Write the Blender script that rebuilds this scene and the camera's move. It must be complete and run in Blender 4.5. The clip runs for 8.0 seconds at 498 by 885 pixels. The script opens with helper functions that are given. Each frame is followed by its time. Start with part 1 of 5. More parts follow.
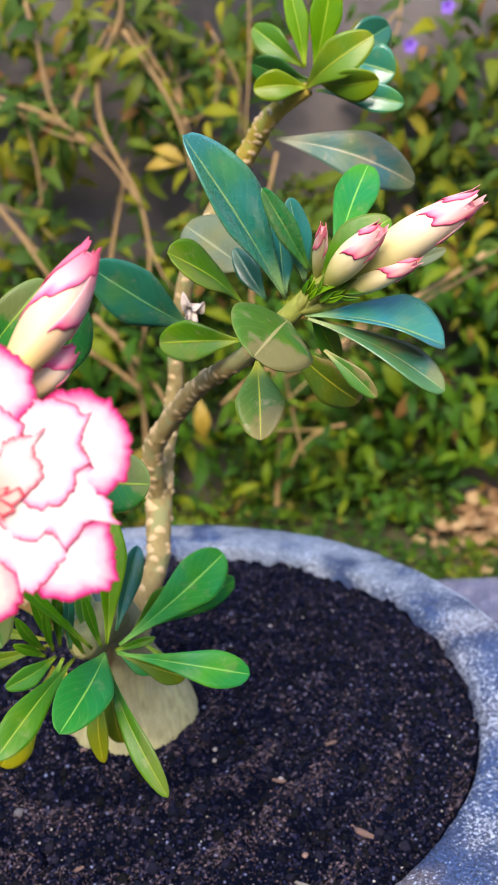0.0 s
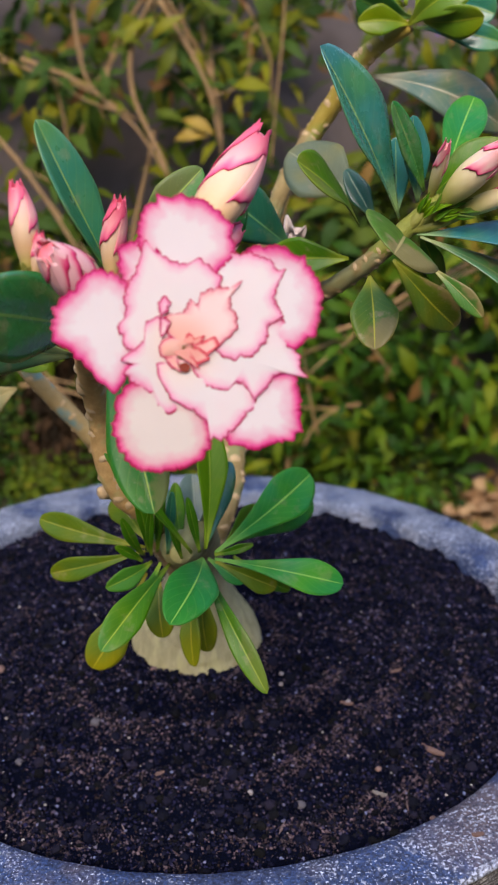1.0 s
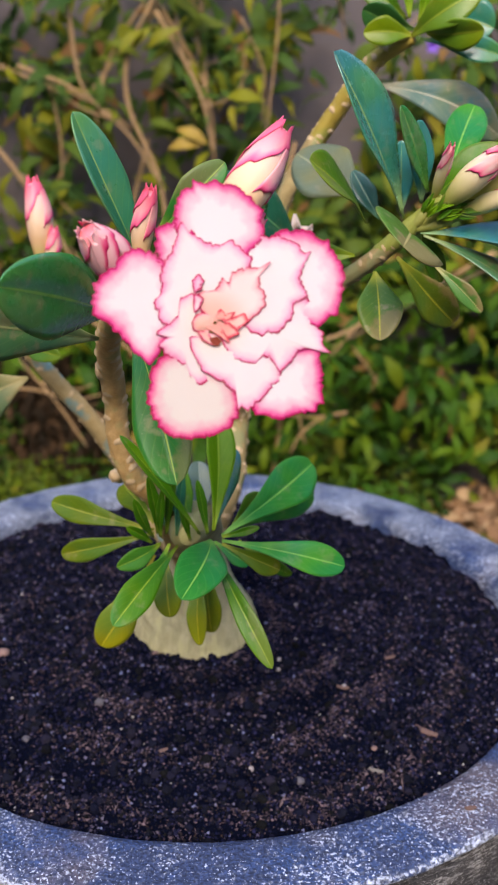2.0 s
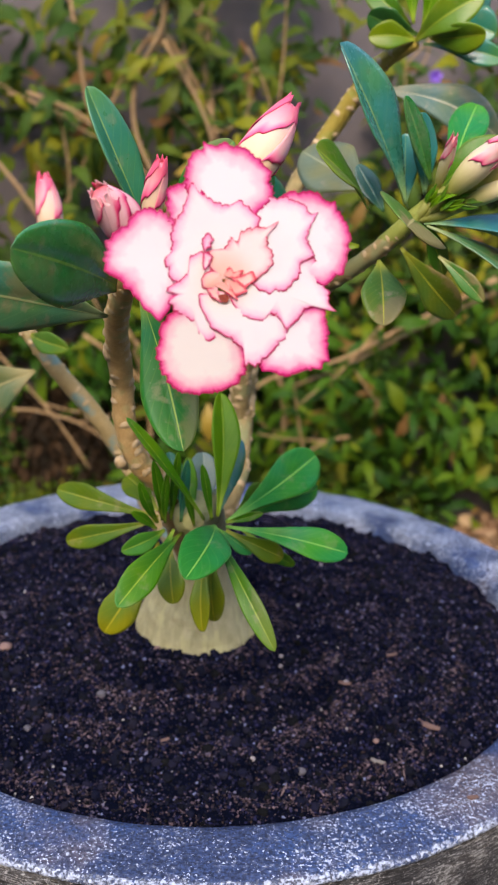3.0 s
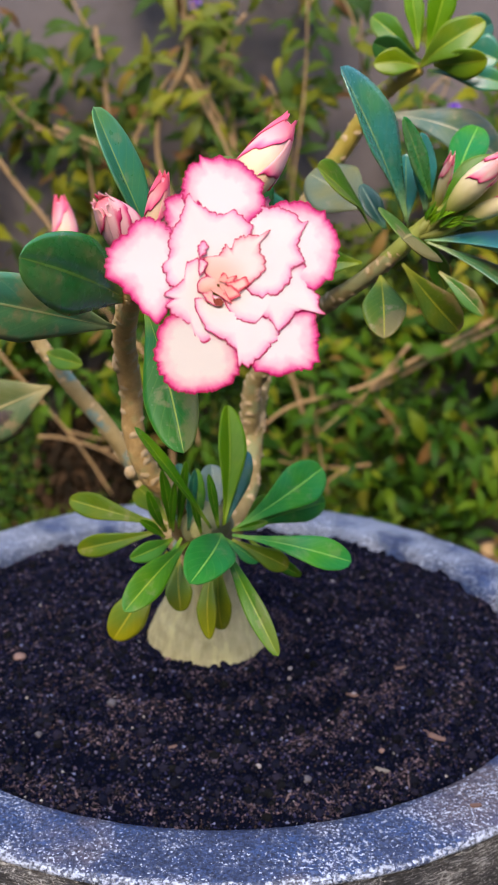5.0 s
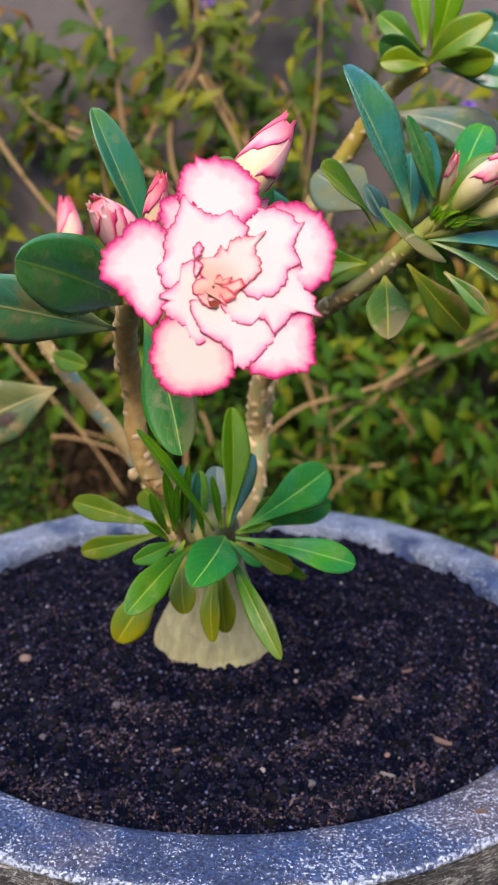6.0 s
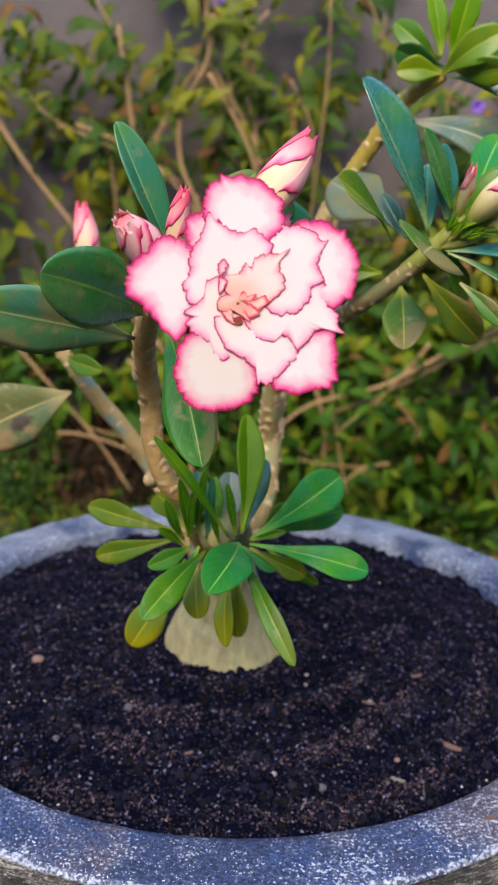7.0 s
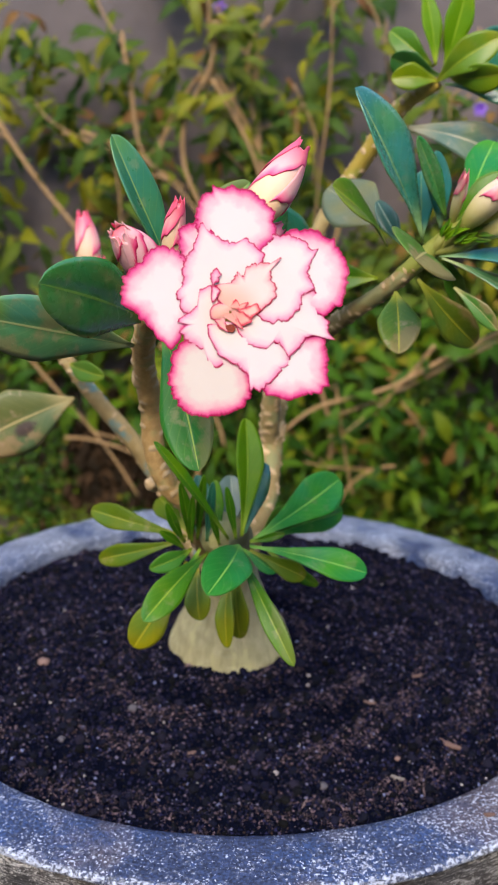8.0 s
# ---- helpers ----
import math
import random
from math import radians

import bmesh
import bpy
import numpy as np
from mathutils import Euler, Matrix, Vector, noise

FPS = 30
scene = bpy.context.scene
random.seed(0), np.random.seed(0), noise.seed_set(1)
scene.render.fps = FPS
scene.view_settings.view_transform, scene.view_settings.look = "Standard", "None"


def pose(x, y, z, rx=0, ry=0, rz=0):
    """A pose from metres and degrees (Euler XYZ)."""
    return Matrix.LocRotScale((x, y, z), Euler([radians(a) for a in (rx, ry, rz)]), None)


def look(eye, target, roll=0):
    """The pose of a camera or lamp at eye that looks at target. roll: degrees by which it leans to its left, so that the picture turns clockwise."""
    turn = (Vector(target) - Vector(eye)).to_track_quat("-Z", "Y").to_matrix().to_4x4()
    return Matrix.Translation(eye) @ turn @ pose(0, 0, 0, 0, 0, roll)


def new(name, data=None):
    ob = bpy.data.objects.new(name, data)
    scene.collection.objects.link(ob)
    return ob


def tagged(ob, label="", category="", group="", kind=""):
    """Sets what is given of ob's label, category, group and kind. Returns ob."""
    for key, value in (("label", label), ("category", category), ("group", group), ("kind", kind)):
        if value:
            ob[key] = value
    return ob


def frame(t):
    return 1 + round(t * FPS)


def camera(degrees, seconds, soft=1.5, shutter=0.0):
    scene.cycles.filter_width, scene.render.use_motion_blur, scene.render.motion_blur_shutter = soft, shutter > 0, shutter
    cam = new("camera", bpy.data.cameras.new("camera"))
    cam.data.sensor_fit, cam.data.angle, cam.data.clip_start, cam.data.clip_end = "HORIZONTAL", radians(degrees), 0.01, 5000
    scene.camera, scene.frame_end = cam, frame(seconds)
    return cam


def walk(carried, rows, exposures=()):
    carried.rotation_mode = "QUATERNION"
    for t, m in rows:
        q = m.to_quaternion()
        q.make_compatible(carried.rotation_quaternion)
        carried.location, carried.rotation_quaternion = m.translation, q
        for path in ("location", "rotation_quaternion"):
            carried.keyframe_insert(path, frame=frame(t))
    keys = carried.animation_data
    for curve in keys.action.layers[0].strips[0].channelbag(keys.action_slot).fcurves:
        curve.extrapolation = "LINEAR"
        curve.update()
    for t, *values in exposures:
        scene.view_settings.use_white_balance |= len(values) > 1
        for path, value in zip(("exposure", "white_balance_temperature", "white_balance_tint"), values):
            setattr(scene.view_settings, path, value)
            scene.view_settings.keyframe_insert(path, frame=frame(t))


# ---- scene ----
cam = camera(30.0, 8.0, soft=1.0)
METRES, EYE, TILT, LEAN, TURN = 0.18, 0.789, -20.0, 2.4, 0.0
ROWS = [
    (0.0, 0.0, 0.0, 0.0, 0.0, 0.0, -0.0),
    (0.5, -0.1677, -0.0212, -0.1381, -0.77, 0.23, -1.15),
    (1.0, -0.2764, -0.0645, -0.2023, -0.68, -0.41, -2.38),
    (1.5, -0.33, -0.1176, -0.2292, -1.4, -0.15, -2.93),
    (3.0, -0.3435, -0.187, -0.3988, -1.75, 2.55, -3.78),
    (3.5, -0.3322, -0.1606, -0.4447, -1.04, 3.87, -4.05),
    (4.0, -0.3116, -0.2, -0.4645, -0.79, 4.33, -4.15),
    (4.5, -0.304, -0.2531, -0.461, -0.59, 4.46, -4.16),
    (6.0, -0.2527, -0.2338, -0.4468, 0.86, 4.34, -4.05),
    (6.5, -0.2859, -0.2391, -0.4273, 0.94, 4.03, -4.58),
    (7.0, -0.2877, -0.2574, -0.4173, 0.99, 4.01, -4.6),
    (7.5, -0.3, -0.2571, -0.4077, 0.92, 3.88, -4.8),
    (8.0, -0.261, -0.2977, -0.4161, 1.55, 4.16, -4.16),
]
EXPOSURE = [(0.0, 2.42, 7550, 13), (0.5, 2.14, 7550, 15), (1.0, 1.76, 7550, 20), (1.6, 1.94, 7550, 20), (3.0, 2.02, 7500, 18), (6.5, 2.02, 7550, 17), (7.0, 1.95, 7550, 16), (8.0, 2.00, 7550, 16)]
walk(cam, [(t, pose(0, 0, EYE, TILT, LEAN, TURN) @ pose(METRES * x, METRES * y, METRES * z, 90 + pitch, roll, yaw)) for t, x, y, z, yaw, pitch, roll in ROWS], EXPOSURE)
cam.data.dof.use_dof = True
cam.data.dof.focus_distance, cam.data.dof.aperture_fstop = 0.34, 22.5

# ---- world and light ----
world = bpy.data.worlds.new("world")
scene.world = world
world.use_nodes = True
wn = world.node_tree
sky = wn.nodes.new("ShaderNodeTexSky")
sky.sky_type, sky.sun_disc = "NISHITA", False
sky.sun_elevation, sky.sun_rotation = radians(43), radians(189)
sky.ozone_density, sky.dust_density = 4.0, 0.4
wn.links.new(sky.outputs[0], wn.nodes["Background"].inputs[0])
wn.nodes["Background"].inputs[1].default_value = 0.15
lamp = bpy.data.lights.new("sun", "SUN")
lamp.energy, lamp.angle, lamp.color = 1.3, radians(30), (1.0, 0.92, 0.80)
new("sun", lamp).matrix_world = look((-0.30, -1.95, 1.85), (0, 0, 0))


# ---- node helpers ----
def node(nt, kind, props=(), **ins):
    n = nt.nodes.new("ShaderNode" + kind)
    for k, v in dict(props).items():
        setattr(n, k, v)
    for k, v in ins.items():
        sock = n.inputs[int(k[1:])] if k[0] == "i" and k[1:].isdigit() else n.inputs[k.replace("_", " ")]
        if isinstance(v, bpy.types.NodeSocket):
            nt.links.new(v, sock)
        elif isinstance(v, tuple) and len(v) == 3 and sock.type == "RGBA":
            sock.default_value = (*v, 1)
        else:
            sock.default_value = v
    return n


def math_node(nt, op, a, b=0.0, c=0.0):
    return node(nt, "Math", {"operation": op}, i0=a, i1=b, i2=c).outputs[0]


def mixed(nt, fac, a, b, blend="MIX"):
    n = node(nt, "Mix", {"data_type": "RGBA", "blend_type": blend}, i0=fac, i6=a, i7=b)
    return n.outputs[2]


def band(nt, v, lo, hi):
    return node(nt, "MapRange", {"interpolation_type": "SMOOTHSTEP"}, Value=v, From_Min=lo, From_Max=hi).outputs[0]


def grain(nt, co, scale, detail=4.0, rough=0.55):
    return node(nt, "TexNoise", Vector=co, Scale=scale, Detail=detail, Roughness=rough).outputs[0]


def started(name):
    m = bpy.data.materials.new(name)
    m.use_nodes = True
    nt = m.node_tree
    return m, nt, nt.nodes["Principled BSDF"]


def set_in(nt, bsdf, **ins):
    for k, v in ins.items():
        sock = bsdf.inputs[k.replace("_", " ")]
        if isinstance(v, bpy.types.NodeSocket):
            nt.links.new(v, sock)
        else:
            sock.default_value = (*v, 1) if isinstance(v, tuple) and len(v) == 3 and sock.type == "RGBA" else v


def relief(nt, bsdf, height, depth, strength=1.0):
    b = node(nt, "Bump", Height=height, Distance=depth, Strength=strength)
    nt.links.new(b.outputs[0], bsdf.inputs["Normal"])


def see_through(m, nt, bsdf, colour, share):
    t = node(nt, "BsdfTranslucent", Color=colour)
    x = node(nt, "MixShader", i0=share, i1=bsdf.outputs[0], i2=t.outputs[0])
    nt.links.new(x.outputs[0], nt.nodes["Material Output"].inputs[0])


# ---- materials ----
def leaf_material(name, main, dark, rib, rough=0.34, dust=0.15, thin=0.18, wax=0.45, stain=None, coat=0.0, scorch=0.0):
    m, nt, b = started(name)
    uv = node(nt, "TexCoord").outputs["UV"]
    obj = node(nt, "TexCoord").outputs["Object"]
    xy = node(nt, "SeparateXYZ", i0=uv)
    side = math_node(nt, "ABSOLUTE", math_node(nt, "SUBTRACT", xy.outputs[0], 0.5))
    midrib = math_node(nt, "SUBTRACT", 1.0, band(nt, side, 0.008, 0.026))
    veins = math_node(nt, "SINE", math_node(nt, "MULTIPLY", math_node(nt, "SUBTRACT", xy.outputs[1], math_node(nt, "MULTIPLY", side, 0.55)), 62.0))
    veins = band(nt, veins, 0.75, 1.0)
    rand = node(nt, "ObjectInfo").outputs["Random"]
    col = mixed(nt, grain(nt, obj, 90.0), dark, main)
    patch = band(nt, grain(nt, obj, 34.0, 2.0), 0.45, 0.7)
    col = mixed(nt, math_node(nt, "MULTIPLY", patch, 0.75), col, (main[0] * 1.5 + 0.035, main[1] * 1.15 + 0.01, main[2] * 0.35))
    # noise patches that put a bluish sky sheen into the leaf colour
    cool = band(nt, grain(nt, obj, 21.0, 2.0), 0.48, 0.64)
    col = mixed(nt, math_node(nt, "MULTIPLY", cool, 0.70), col, (main[0] * 0.25, main[1] * 0.85, main[2] * 1.5 + 0.022))
    col = mixed(nt, math_node(nt, "MULTIPLY", rand, 0.35), col, tuple(c * 0.6 for c in main))
    col = mixed(nt, math_node(nt, "MULTIPLY", veins, 0.06), col, rib)
    blotch = band(nt, grain(nt, obj, 130.0, 3.0), 0.58, 0.72)
    col = mixed(nt, math_node(nt, "MULTIPLY", blotch, dust), col, (0.34, 0.25, 0.16))
    spots = node(nt, "TexVoronoi", Vector=obj, Scale=420.0).outputs["Distance"]
    col = mixed(nt, math_node(nt, "MULTIPLY", math_node(nt, "SUBTRACT", 1.0, band(nt, spots, 0.08, 0.2)), dust * 0.22), col, (0.5, 0.45, 0.32))
    if stain:
        far = node(nt, "VectorMath", {"operation": "DISTANCE"}, i0=uv, i1=(stain[0], stain[1], 0.0)).outputs["Value"]
        far = math_node(nt, "ADD", far, math_node(nt, "MULTIPLY_ADD", grain(nt, obj, 500.0), 0.12, -0.06))
        col = mixed(nt, math_node(nt, "SUBTRACT", 1.0, band(nt, far, stain[2] * 0.5, stain[2])), col, (0.035, 0.02, 0.016))
    if scorch:
        far_end = math_node(nt, "MULTIPLY_ADD", xy.outputs[1], 0.35, math_node(nt, "MULTIPLY_ADD", xy.outputs[0], 0.3, -0.32))
        burnt = band(nt, math_node(nt, "ADD", grain(nt, obj, 55.0, 5.0), far_end), 0.56, 0.66)
        col = mixed(nt, math_node(nt, "MULTIPLY", burnt, scorch), col, (0.25, 0.165, 0.085))
    # leaf stalks pale towards the base, tips a little yellower
    col = mixed(nt, math_node(nt, "MULTIPLY", math_node(nt, "SUBTRACT", 1.0, band(nt, xy.outputs[1], 0.04, 0.30)), 0.65), col, rib)
    col = mixed(nt, math_node(nt, "MULTIPLY", band(nt, xy.outputs[1], 0.72, 1.0), math_node(nt, "MULTIPLY", rand, 0.30)), col, (main[0] * 1.4 + 0.06, main[1] * 1.1 + 0.02, main[2] * 0.5))
    edge = band(nt, side, 0.465, 0.5)
    col = mixed(nt, math_node(nt, "MULTIPLY", edge, 0.16), col, rib)
    col = mixed(nt, math_node(nt, "MULTIPLY", midrib, 0.75), col, rib)
    set_in(nt, b, Base_Color=col, Roughness=math_node(nt, "MULTIPLY_ADD", grain(nt, obj, 160.0), 0.22, rough - 0.08), Specular_IOR_Level=wax, Coat_Weight=coat, Coat_Roughness=0.20, Coat_IOR=1.7)
    h = math_node(nt, "ADD", math_node(nt, "MULTIPLY", veins, -0.25), math_node(nt, "MULTIPLY", midrib, 1.0))
    relief(nt, b, math_node(nt, "ADD", h, grain(nt, obj, 500.0)), 0.0003, 0.25)
    see_through(m, nt, b, mixed(nt, 0.5, col, (0.25, 0.42, 0.03)), thin)
    return m


YOUNG = leaf_material("leaf_young_green", (0.042, 0.180, 0.003), (0.017, 0.100, 0.003), (0.30, 0.40, 0.04), 0.42, wax=0.22)
FRESH = leaf_material("leaf_fresh_green", (0.002, 0.195, 0.020), (0.001, 0.105, 0.010), (0.20, 0.42, 0.07), 0.40, 0.12, 0.06, wax=0.22)
YOUNG_DULL = leaf_material("leaf_olive_young", (0.085, 0.155, 0.004), (0.045, 0.095, 0.003), (0.34, 0.35, 0.05), 0.46, 0.2, wax=0.2)
YELLOWING = leaf_material("leaf_yellowing", (0.165, 0.195, 0.004), (0.085, 0.125, 0.003), (0.44, 0.36, 0.03), 0.42, 0.15, wax=0.3)
MATURE = leaf_material("leaf_mature_green", (0.004, 0.200, 0.055), (0.004, 0.120, 0.014), (0.16, 0.34, 0.05), 0.24, 0.25, 0.06, wax=0.7, coat=0.4, scorch=0.15)
MATURE_DUSTY = leaf_material("leaf_mature_dusty", (0.060, 0.210, 0.085), (0.035, 0.140, 0.050), (0.34, 0.38, 0.16), 0.34, 0.4, 0.1, wax=0.5, coat=0.15, scorch=0.45)
# blue of the reflected sky is put into this base colour
BLUE_GREEN = leaf_material("leaf_blue_green", (0.010, 0.20, 0.22), (0.006, 0.125, 0.085), (0.30, 0.44, 0.14), 0.28, 0.10, 0.12, wax=0.5, coat=0.1)
TEAL = leaf_material("leaf_teal", (0.006, 0.13, 0.080), (0.004, 0.075, 0.04), (0.13, 0.32, 0.12), 0.3, 0.15, wax=0.5, coat=0.1)
TEAL_GREY = leaf_material("leaf_teal_grey", (0.10, 0.18, 0.16), (0.06, 0.11, 0.10), (0.25, 0.33, 0.25), 0.4, 0.1)
DUSTY = leaf_material("leaf_dusty_brown", (0.055, 0.165, 0.010), (0.030, 0.10, 0.007), (0.42, 0.36, 0.15), 0.42, 0.30, 0.1, wax=0.3, scorch=0.62)
DUSTY_OLIVE = leaf_material("leaf_dusty_olive", (0.10, 0.165, 0.008), (0.05, 0.10, 0.006), (0.42, 0.42, 0.04), 0.44, 0.5, 0.15, wax=0.3, scorch=0.55)
OLIVE = leaf_material("leaf_olive", (0.060, 0.195, 0.005), (0.028, 0.110, 0.004), (0.32, 0.40, 0.03), 0.38, 0.25, wax=0.28, scorch=0.2)
PALE = leaf_material("leaf_pale_grey_green", (0.135, 0.165, 0.085), (0.09, 0.12, 0.06), (0.28, 0.30, 0.16), 0.5, 0.2)
GREY_LEAF = leaf_material("leaf_grey_green", (0.070, 0.145, 0.100), (0.045, 0.10, 0.065), (0.42, 0.38, 0.25), 0.45, 0.35, 0.1, wax=0.3, scorch=0.3)
SKY_LEAF = leaf_material("leaf_glossy_green", (0.018, 0.20, 0.11), (0.012, 0.125, 0.030), (0.24, 0.36, 0.06), 0.28, 0.15, 0.15, wax=0.5, coat=0.15)
LIME = leaf_material("leaf_lime_green", (0.15, 0.34, 0.004), (0.045, 0.20, 0.003), (0.42, 0.55, 0.05), 0.42, 0.05, 0.38, wax=0.2)
MID = leaf_material("leaf_mid_green", (0.008, 0.160, 0.026), (0.012, 0.10, 0.008), (0.26, 0.40, 0.05), 0.42, 0.3, 0.1, wax=0.22, scorch=0.4)
SPRING = leaf_material("leaf_spring_green", (0.19, 0.27, 0.003), (0.080, 0.170, 0.003), (0.42, 0.46, 0.05), 0.34, 0.12, 0.3, wax=0.35)
# base colour also carries some blue of the sky's reflection
TALL = leaf_material("leaf_tall_blue_green", (0.010, 0.190, 0.160), (0.008, 0.130, 0.055), (0.28, 0.42, 0.12), 0.24, 0.12, 0.08, wax=0.9, coat=0.5)
STAINED = leaf_material("leaf_stained", (0.115, 0.140, 0.034), (0.070, 0.095, 0.022), (0.40, 0.32, 0.14), 0.5, 0.5, 0.1, stain=(0.65, 0.50, 0.13), scorch=0.7)
DARK = leaf_material("leaf_dark_green", (0.02, 0.12, 0.02), (0.01, 0.06, 0.01), (0.15, 0.3, 0.06), 0.36, 0.05)


def petal_material(name, heart, body, rim, blush, reach=0.42, deep_at=0.4, line=0.035, thin=0.55):
    m, nt, b = started(name)
    tc = node(nt, "TexCoord")
    xy = node(nt, "SeparateXYZ", i0=tc.outputs["UV"])
    obj = tc.outputs["Object"]
    e = math_node(nt, "MULTIPLY", xy.outputs[0], math_node(nt, "MULTIPLY_ADD", grain(nt, obj, 260.0, 3.0), 1.1, 0.45))
    ramp = node(nt, "ValToRGB", Fac=e)
    els = ramp.color_ramp.elements
    els[0].position, els[0].color = line, (*rim, 1)
    els[1].position, els[1].color = reach, (*body, 1)
    soft = tuple((x + 2 * y) / 3 for x, y in zip(blush, body))
    for p, c in ((line * 1.9, tuple((x + 3 * y) / 4 for x, y in zip(rim, blush))), (line * 2.6, blush), (line * 2.6 + (reach - line * 2.6) * 0.38, soft)):
        el = els.new(p)
        el.color = (*c, 1)
    deep = math_node(nt, "SUBTRACT", 1.0, band(nt, xy.outputs[1], 0.1, deep_at))
    col = mixed(nt, math_node(nt, "MULTIPLY", math_node(nt, "MULTIPLY", deep, band(nt, e, 0.03, 0.12)), 0.8), ramp.outputs[0], heart)
    streak = node(nt, "TexNoise", Vector=obj, Scale=140.0, Detail=3.0).outputs[0]
    col = mixed(nt, math_node(nt, "MULTIPLY", band(nt, streak, 0.5, 0.8), 0.10), col, heart)
    set_in(nt, b, Base_Color=col, Roughness=0.55, Specular_IOR_Level=0.3)
    relief(nt, b, math_node(nt, "ADD", streak, math_node(nt, "MULTIPLY", grain(nt, obj, 900.0), 0.3)), 0.0004, 0.3)
    see_through(m, nt, b, col, thin)
    return m


PETAL = petal_material("petal_white_magenta_edge", (0.88, 0.80, 0.74), (0.83, 0.78, 0.775), (0.56, 0.004, 0.12), (0.84, 0.10, 0.36), 0.62, line=0.040)
PETAL_INNER = petal_material("petal_white_crimson_line", (0.88, 0.76, 0.68), (0.83, 0.785, 0.77), (0.58, 0.004, 0.10), (0.87, 0.36, 0.56), 0.38, line=0.026)
PETAL_CORE = petal_material("petal_peach_heart", (0.89, 0.54, 0.42), (0.89, 0.76, 0.72), (0.58, 0.01, 0.08), (0.88, 0.42, 0.48), 0.28, 0.36, line=0.024)
PETAL_HEART = petal_material("petal_coral_heart", (0.88, 0.44, 0.36), (0.88, 0.62, 0.54), (0.74, 0.07, 0.12), (0.87, 0.36, 0.35), 0.14, 0.22)
# lower petal: its shade is put into a duller, creamier body
PETAL_LOW = petal_material("petal_shaded_cream", (0.77, 0.67, 0.57), (0.80, 0.735, 0.675), (0.54, 0.004, 0.10), (0.83, 0.11, 0.33), 0.56, line=0.042)


def bud_body_material(name, stops):
    m, nt, b = started(name)
    tc = node(nt, "TexCoord")
    xy = node(nt, "SeparateXYZ", i0=tc.outputs["UV"])
    v = math_node(nt, "ADD", xy.outputs[1], math_node(nt, "MULTIPLY_ADD", grain(nt, tc.outputs["Object"], 200.0), 0.12, -0.06))
    ramp = node(nt, "ValToRGB", Fac=v)
    els = ramp.color_ramp.elements
    els[0].position, els[0].color = 0.0, (0.32, 0.33, 0.06, 1)
    els[1].position, els[1].color = 1.0, (0.78, 0.13, 0.20, 1)
    for p, c in stops:
        el = els.new(p)
        el.color = (*c, 1)
    set_in(nt, b, Base_Color=ramp.outputs[0], Roughness=0.5)
    relief(nt, b, grain(nt, tc.outputs["Object"], 400.0), 0.0004, 0.4)
    see_through(m, nt, b, ramp.outputs[0], 0.12)
    return m


BUD = bud_body_material("bud_peach", ((0.10, (0.55, 0.43, 0.14)), (0.28, (0.68, 0.43, 0.22)), (0.55, (0.74, 0.53, 0.36)), (0.85, (0.80, 0.44, 0.40))))
BUD_CREAM = bud_body_material("bud_cream", ((0.16, (0.44, 0.42, 0.10)), (0.38, (0.66, 0.57, 0.25)), (0.66, (0.76, 0.63, 0.42)), (0.86, (0.82, 0.52, 0.46))))


def bud_petal_material(name, inner, mid, tip):
    m, nt, b = started(name)
    tc = node(nt, "TexCoord")
    xy = node(nt, "SeparateXYZ", i0=tc.outputs["UV"])
    ramp = node(nt, "ValToRGB", Fac=math_node(nt, "ADD", xy.outputs[0], math_node(nt, "MULTIPLY_ADD", grain(nt, tc.outputs["Object"], 300.0), 0.16, -0.08)))
    els = ramp.color_ramp.elements
    els[0].position, els[0].color = 0.02, (0.56, 0.012, 0.10, 1)
    els[1].position, els[1].color = 0.95, (*inner, 1)
    for p, c in ((0.08, (0.74, 0.06, 0.19)), (0.36, mid)):
        el = els.new(p)
        el.color = (*c, 1)
    col = mixed(nt, math_node(nt, "MULTIPLY", band(nt, xy.outputs[1], 0.62, 1.02), tip), ramp.outputs[0], (0.72, 0.09, 0.17))
    set_in(nt, b, Base_Color=col, Roughness=0.5)
    relief(nt, b, grain(nt, tc.outputs["Object"], 500.0), 0.0004, 0.5)
    see_through(m, nt, b, col, 0.12)
    return m


BUD_PETAL = bud_petal_material("bud_petal_pink", (0.81, 0.40, 0.38), (0.82, 0.17, 0.27), 1.0)
BUD_PETAL_PALE = bud_petal_material("bud_petal_pale", (0.84, 0.60, 0.54), (0.83, 0.28, 0.34), 0.5)
BUD_OPEN = petal_material("bud_petal_opening", (0.82, 0.40, 0.42), (0.84, 0.48, 0.48), (0.50, 0.006, 0.08), (0.72, 0.07, 0.18), 0.9, 0.2, line=0.09, thin=0.12)


def mottled(name, a, c, scale, rough=0.7, bump=0.001, spot=None, spot_scale=200.0, spot_at=(0.62, 0.7), spec=0.35, stretch=(1.0, 1.0, 1.0)):
    m, nt, b = started(name)
    obj = node(nt, "VectorMath", {"operation": "MULTIPLY"}, i0=node(nt, "TexCoord").outputs["Object"], i1=stretch).outputs[0]
    col = mixed(nt, grain(nt, obj, scale, 6.0), a, c)
    col = mixed(nt, math_node(nt, "MULTIPLY", grain(nt, obj, scale * 6, 3.0), 0.4), col, tuple(x * 0.5 for x in a))
    if spot:
        col = mixed(nt, band(nt, grain(nt, obj, spot_scale, 2.0), *spot_at), col, spot)
    set_in(nt, b, Base_Color=col, Roughness=rough, Specular_IOR_Level=spec)
    relief(nt, b, math_node(nt, "ADD", grain(nt, obj, scale * 4, 6.0), grain(nt, obj, scale * 14, 3.0)), bump, 0.6)
    return m


